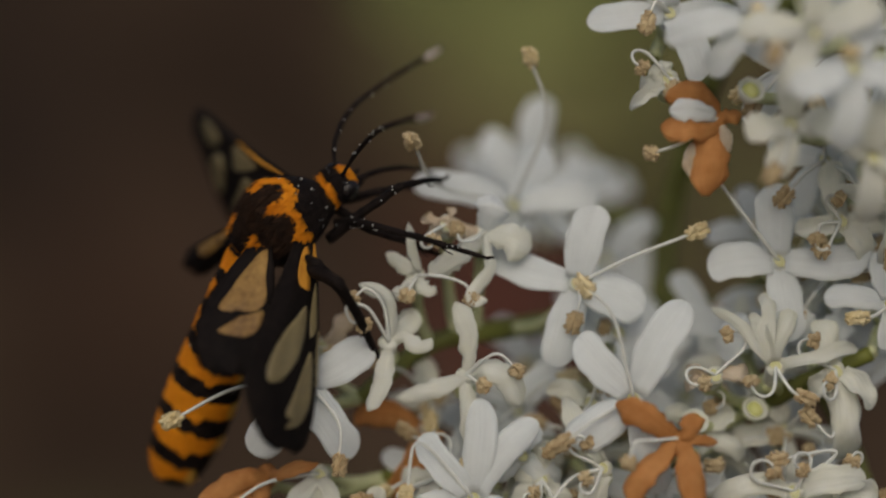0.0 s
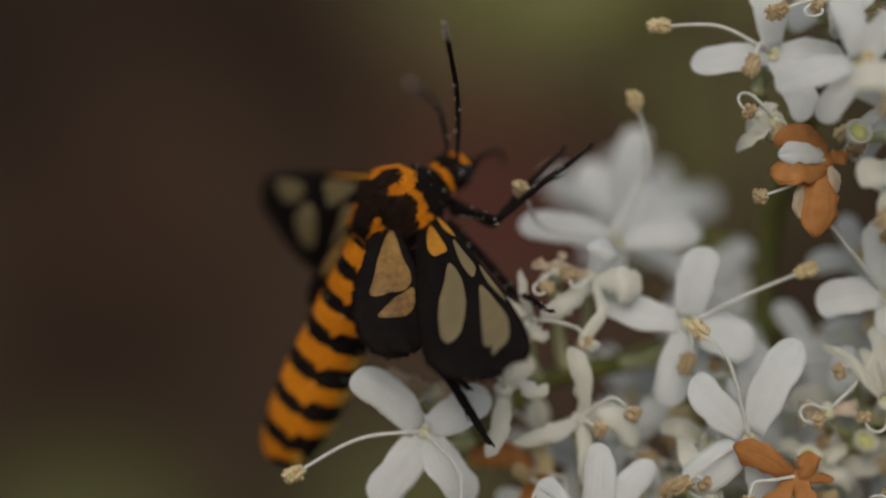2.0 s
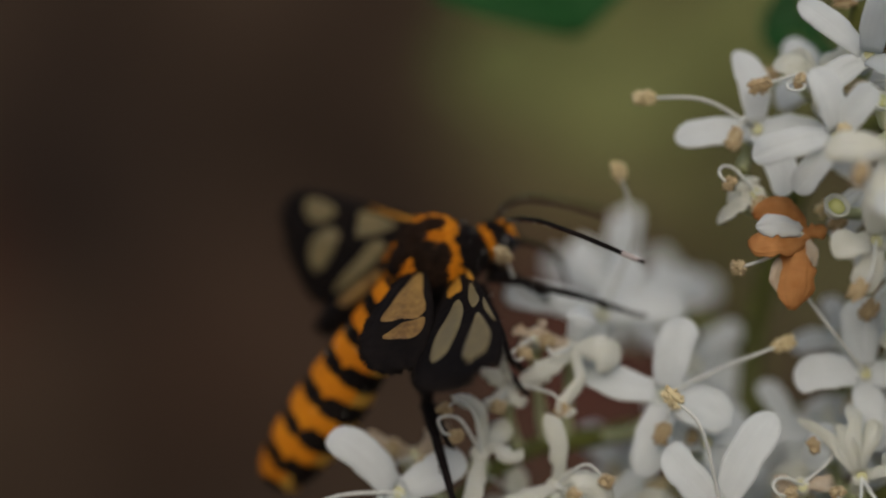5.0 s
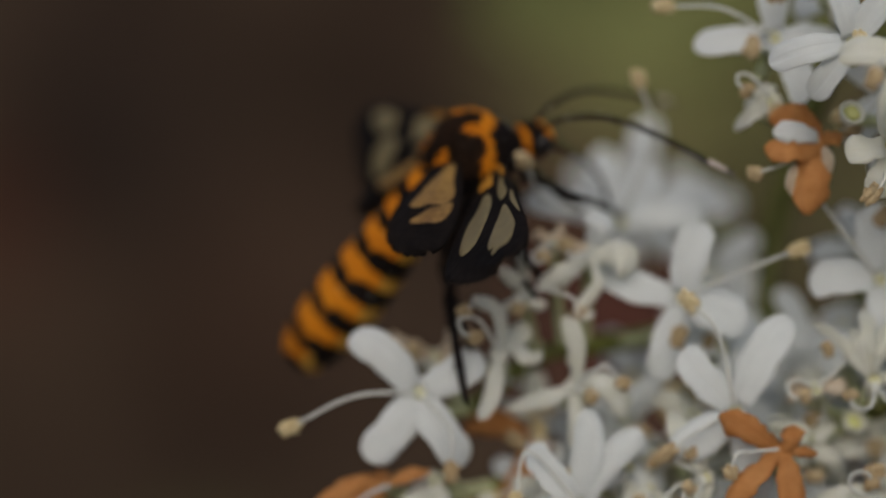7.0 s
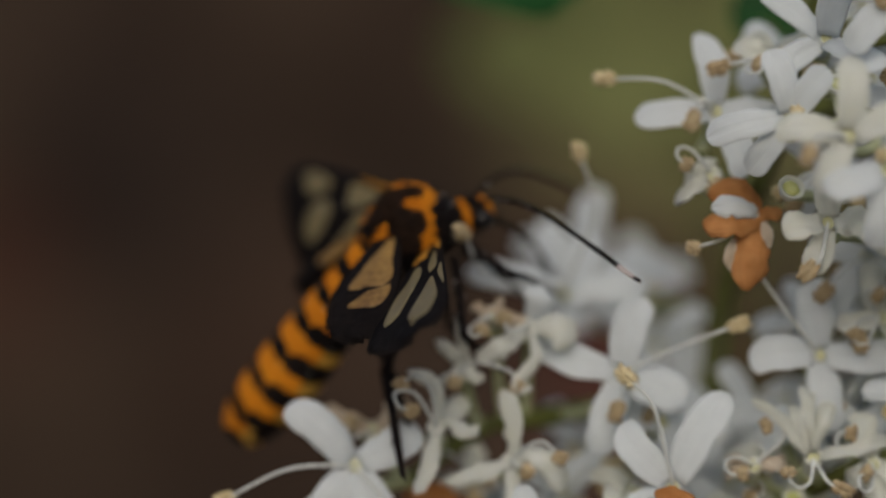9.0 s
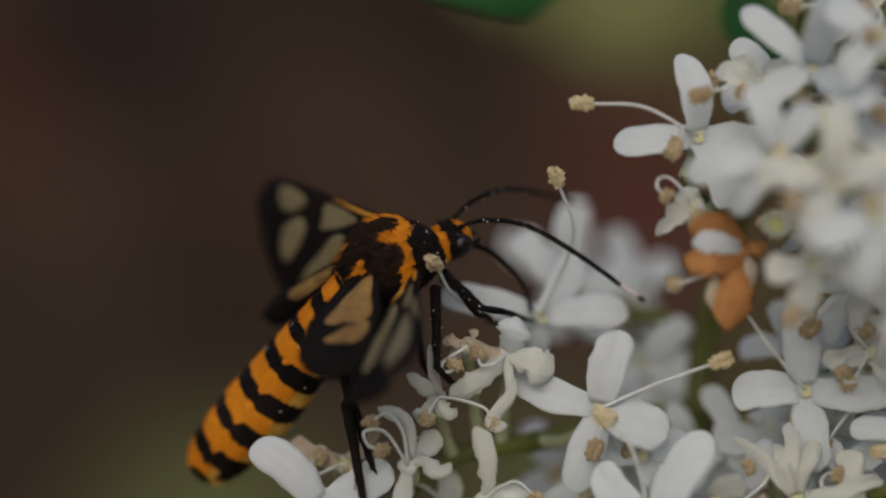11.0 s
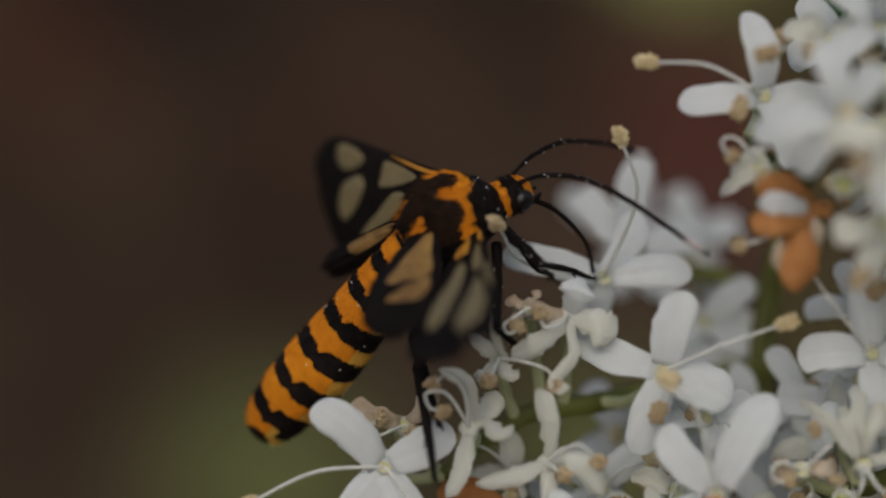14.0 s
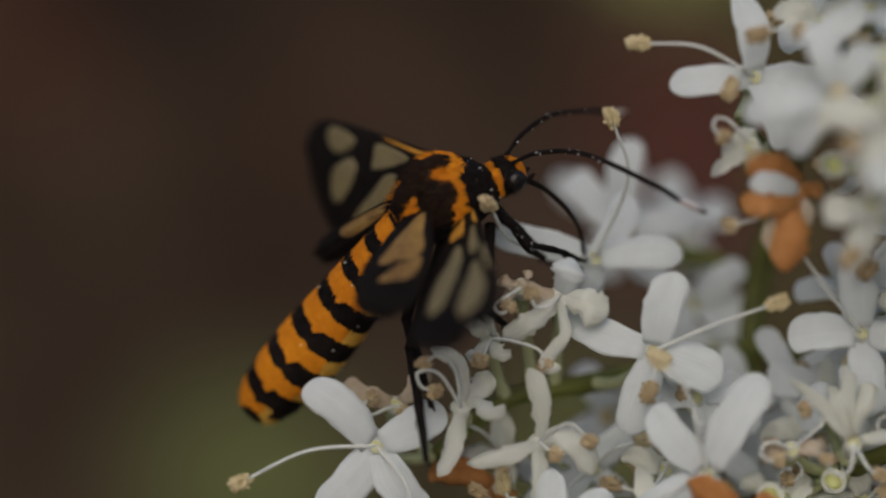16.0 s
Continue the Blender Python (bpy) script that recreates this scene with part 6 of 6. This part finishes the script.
    walk(hind_right_lower, [
        (0, pose(0.00026, -0.00520, 0.00115, -34.3, 84.1, -99.8)),
        (0.5, pose(-0.00033, -0.00578, -0.00017, -153.4, 86.5, 145.9)),
        (0.75, pose(-0.00181, -0.00523, -0.00156, -20.0, 40.3, -87.7)),
        (1, pose(-0.00329, -0.00467, -0.00295, -12.7, -11.4, -91.5)),
        (1.5, pose(-0.00258, -0.00415, -0.00434, -13.7, 3.8, -99.7)),
        (2, pose(-0.00276, -0.00397, -0.00438, -14.4, 7.7, -103.1)),
        (2.5, pose(-0.00295, -0.00386, -0.00435, -14.6, 10.2, -104.2)),
        (3, pose(-0.00287, -0.00380, -0.00445, -15.5, 1.1, -107.1)),
        (3.5, pose(-0.00334, -0.00469, -0.00283, -13.9, 8.8, -101.1)),
        (3.7, pose(-0.00335, -0.00472, -0.00274, -14.1, 8.1, -101.7)),
        (5.8, pose(-0.00291, -0.00333, -0.00477, -14.5, 16.3, -103.8)),
        (7, pose(-0.00296, -0.00332, -0.00474, -14.2, 21.5, -102.2)),
        (8.5, pose(-0.00287, -0.00342, -0.00474, -14.1, 18.9, -102.1)),
        (10.8, pose(-0.00405, -0.00284, -0.00405, -15.7, 27.2, -107.1)),
        (12.5, pose(-0.00374, -0.00306, -0.00426, -15.6, 19.6, -108.4)),
        (14.5, pose(-0.00373, -0.00307, -0.00426, -15.9, 20.9, -109.3)),
        (16, pose(-0.00376, -0.00308, -0.00422, -16.0, 21.9, -109.4)),
    ])
    walk(fore_left_upper, [
        (0, pose(0.00220, 0.00070, -0.00120, -14.6, -9.1, -75.8)),
        (0.5, pose(0.00220, 0.00070, -0.00120, -14.8, -15.3, -75.1)),
        (1, pose(0.00220, 0.00070, -0.00120, -15.0, -6.3, -74.2)),
        (1.5, pose(0.00220, 0.00070, -0.00120, -14.6, 12.7, -82.3)),
        (2, pose(0.00220, 0.00070, -0.00120, -14.7, 5.0, -78.7)),
        (2.5, pose(0.00220, 0.00070, -0.00120, -15.6, -1.3, -72.4)),
        (3, pose(0.00220, 0.00070, -0.00120, -22.2, 28.6, -57.5)),
        (3.5, pose(0.00220, 0.00070, -0.00120, -21.0, 18.7, -38.9)),
        (3.7, pose(0.00220, 0.00070, -0.00120, -20.9, 17.9, -39.3)),
        (5.8, pose(0.00220, 0.00070, -0.00120, -16.7, 7.8, -70.7)),
        (7, pose(0.00220, 0.00070, -0.00120, -18.1, 13.0, -66.0)),
        (8.5, pose(0.00220, 0.00070, -0.00120, -18.0, 12.7, -66.7)),
        (10.8, pose(0.00220, 0.00070, -0.00120, -16.1, 18.0, -79.6)),
        (12.5, pose(0.00220, 0.00070, -0.00120, -15.7, 16.2, -80.0)),
        (14.5, pose(0.00220, 0.00070, -0.00120, -16.1, 18.7, -80.1)),
        (16, pose(0.00220, 0.00070, -0.00120, -15.4, 17.4, -82.0)),
    ])
    walk(fore_left_lower, [
        (0, pose(0.00302, -0.00255, -0.00066, -29.0, 51.4, -28.8)),
        (0.5, pose(0.00304, -0.00247, -0.00030, -39.0, 59.8, -46.7)),
        (1, pose(0.00312, -0.00255, -0.00083, -59.2, 68.6, -67.4)),
        (1.5, pose(0.00265, -0.00259, -0.00195, -22.4, 54.7, -1.0)),
        (2, pose(0.00286, -0.00262, -0.00149, -19.8, -19.0, -6.9)),
        (2.25, pose(0.00304, -0.00258, -0.00130, -23.7, 22.0, 15.5)),
        (2.5, pose(0.00323, -0.00254, -0.00112, -1.2, 59.9, 53.6)),
        (3, pose(0.00380, -0.00182, -0.00283, -0.1, 48.9, 56.0)),
        (3.25, pose(0.00426, -0.00157, -0.00256, -28.0, 23.8, -24.4)),
        (3.5, pose(0.00471, -0.00132, -0.00229, -12.4, -5.8, -85.1)),
        (3.6, pose(0.00470, -0.00134, -0.00226, -33.2, 25.8, -49.6)),
        (3.7, pose(0.00470, -0.00135, -0.00224, -28.2, 63.1, -6.7)),
        (5.8, pose(0.00331, -0.00248, -0.00166, -0.8, 46.5, 54.1)),
        (7, pose(0.00355, -0.00233, -0.00196, 0.1, 46.8, 56.6)),
        (8.5, pose(0.00351, -0.00235, -0.00195, -1.3, 49.0, 53.0)),
        (10.8, pose(0.00278, -0.00248, -0.00225, 0.2, 47.1, 56.9)),
        (12.5, pose(0.00276, -0.00252, -0.00215, 0.5, 47.8, 57.7)),
        (14.5, pose(0.00275, -0.00247, -0.00229, 0.5, 47.9, 57.6)),
        (16, pose(0.00265, -0.00251, -0.00222, 0.7, 48.8, 58.2)),
    ])
    walk(mid_left_upper, [
        (0, pose(0.00080, 0.00100, -0.00130, -19.1, 5.8, -18.9)),
        (0.5, pose(0.00080, 0.00100, -0.00130, -20.0, -15.5, -42.6)),
        (1, pose(0.00080, 0.00100, -0.00130, -19.4, -28.8, -56.3)),
        (1.5, pose(0.00080, 0.00100, -0.00130, -20.4, 13.5, -37.0)),
        (2, pose(0.00080, 0.00100, -0.00130, -22.0, 37.9, -78.7)),
        (2.5, pose(0.00080, 0.00100, -0.00130, -21.3, 38.1, -81.6)),
        (3, pose(0.00080, 0.00100, -0.00130, -22.4, 39.4, -79.7)),
        (3.5, pose(0.00080, 0.00100, -0.00130, -23.6, 39.6, -75.0)),
        (3.7, pose(0.00080, 0.00100, -0.00130, -23.4, 39.0, -74.7)),
        (5.8, pose(0.00080, 0.00100, -0.00130, -28.5, 52.1, -88.6)),
        (7, pose(0.00080, 0.00100, -0.00130, -28.1, 52.4, -90.2)),
        (8.5, pose(0.00080, 0.00100, -0.00130, -26.9, 50.9, -89.7)),
        (10.8, pose(0.00080, 0.00100, -0.00130, -17.1, 49.6, -104.4)),
        (12.5, pose(0.00080, 0.00100, -0.00130, -16.2, 50.0, -105.9)),
        (14.5, pose(0.00080, 0.00100, -0.00130, -14.8, 49.7, -107.4)),
        (16, pose(0.00080, 0.00100, -0.00130, -13.0, 49.5, -109.5)),
    ])
    walk(mid_left_lower, [
        (0, pose(0.00475, -0.00036, -0.00173, -9.4, 51.5, 32.5)),
        (0.5, pose(0.00378, -0.00174, -0.00017, -5.6, 54.3, 42.6)),
        (1, pose(0.00284, -0.00206, 0.00072, -15.9, 63.0, 21.7)),
        (1.5, pose(0.00406, -0.00146, -0.00228, -29.4, 50.5, -32.8)),
        (2, pose(0.00145, -0.00225, -0.00388, -36.9, 68.3, -17.8)),
        (2.5, pose(0.00128, -0.00227, -0.00389, -40.0, 67.9, -25.3)),
        (3, pose(0.00138, -0.00219, -0.00397, -36.6, 68.4, -17.1)),
        (3.25, pose(0.00151, -0.00216, -0.00397, -36.6, 25.2, -59.2)),
        (3.5, pose(0.00164, -0.00213, -0.00398, -8.9, -8.6, -97.1)),
        (3.7, pose(0.00166, -0.00215, -0.00395, -8.6, -9.3, -97.9)),
        (5.8, pose(0.00086, -0.00158, -0.00462, -10.5, -9.7, -91.4)),
        (7, pose(0.00079, -0.00156, -0.00463, -9.6, -9.1, -94.7)),
        (8.5, pose(0.00081, -0.00165, -0.00456, -9.6, -9.5, -94.7)),
        (9.65, pose(0.00046, -0.00164, -0.00453, -39.0, 26.7, -38.2)),
        (10.8, pose(0.00012, -0.00163, -0.00450, -2.1, 66.9, 52.1)),
        (12.5, pose(0.00006, -0.00160, -0.00452, -0.9, 66.5, 54.4)),
        (14.5, pose(-0.00001, -0.00159, -0.00450, -1.6, 66.8, 53.1)),
        (16, pose(-0.00011, -0.00157, -0.00449, -2.1, 67.9, 52.3)),
    ])
    walk(hind_left_upper, [
        (0, pose(-0.00090, 0.00035, -0.00130, -12.9, -24.4, -73.5)),
        (0.5, pose(-0.00090, 0.00035, -0.00130, -12.2, -7.5, -82.6)),
        (1, pose(-0.00090, 0.00035, -0.00130, -17.8, 26.7, -123.2)),
        (1.5, pose(-0.00090, 0.00035, -0.00130, -18.3, 46.3, -118.4)),
        (2, pose(-0.00090, 0.00035, -0.00130, -19.3, 47.1, -122.4)),
        (2.5, pose(-0.00090, 0.00035, -0.00130, -20.0, 46.6, -126.0)),
        (3, pose(-0.00090, 0.00035, -0.00130, -20.3, 48.3, -125.6)),
        (3.5, pose(-0.00090, 0.00035, -0.00130, -17.9, 25.2, -123.6)),
        (3.7, pose(-0.00090, 0.00035, -0.00130, -17.9, 24.1, -123.5)),
        (5.8, pose(-0.00090, 0.00035, -0.00130, -22.9, 53.7, -131.3)),
        (7, pose(-0.00090, 0.00035, -0.00130, -23.0, 53.3, -132.3)),
        (8.5, pose(-0.00090, 0.00035, -0.00130, -22.4, 53.2, -129.8)),
        (10.8, pose(-0.00090, 0.00035, -0.00130, -22.4, 42.1, -149.4)),
        (12.5, pose(-0.00090, 0.00035, -0.00130, -22.7, 45.2, -144.0)),
        (14.5, pose(-0.00090, 0.00035, -0.00130, -22.7, 45.3, -143.8)),
        (16, pose(-0.00090, 0.00035, -0.00130, -22.6, 44.7, -144.0)),
    ])
    walk(hind_left_lower, [
        (0, pose(0.00013, -0.00314, 0.00035, 15.1, 79.8, -50.2)),
        (0.5, pose(-0.00039, -0.00358, -0.00078, 67.2, 85.2, 6.2)),
        (0.75, pose(-0.00163, -0.00311, -0.00194, -14.0, 37.3, -78.4)),
        (1, pose(-0.00286, -0.00264, -0.00310, -14.1, -14.9, -84.3)),
        (1.5, pose(-0.00221, -0.00208, -0.00419, -13.2, 0.3, -92.7)),
        (2, pose(-0.00236, -0.00195, -0.00423, -13.4, 4.3, -96.0)),
        (2.5, pose(-0.00252, -0.00188, -0.00420, -13.3, 6.8, -97.1)),
        (3, pose(-0.00245, -0.00181, -0.00429, -15.3, -2.1, -100.0)),
        (3.5, pose(-0.00290, -0.00267, -0.00300, -12.8, 5.3, -94.1)),
        (3.7, pose(-0.00291, -0.00270, -0.00293, -13.1, 4.6, -94.7)),
        (5.8, pose(-0.00246, -0.00143, -0.00452, -12.4, 12.8, -96.6)),
        (7, pose(-0.00251, -0.00142, -0.00451, -11.4, 18.0, -94.8)),
        (8.5, pose(-0.00243, -0.00149, -0.00450, -11.7, 15.4, -94.8)),
        (10.8, pose(-0.00345, -0.00116, -0.00398, -12.1, 23.8, -99.3)),
        (12.5, pose(-0.00318, -0.00131, -0.00414, -13.1, 16.2, -101.0)),
        (14.5, pose(-0.00317, -0.00131, -0.00414, -13.2, 17.6, -101.8)),
        (16, pose(-0.00320, -0.00132, -0.00411, -13.1, 18.6, -101.9)),
    ])


motions()
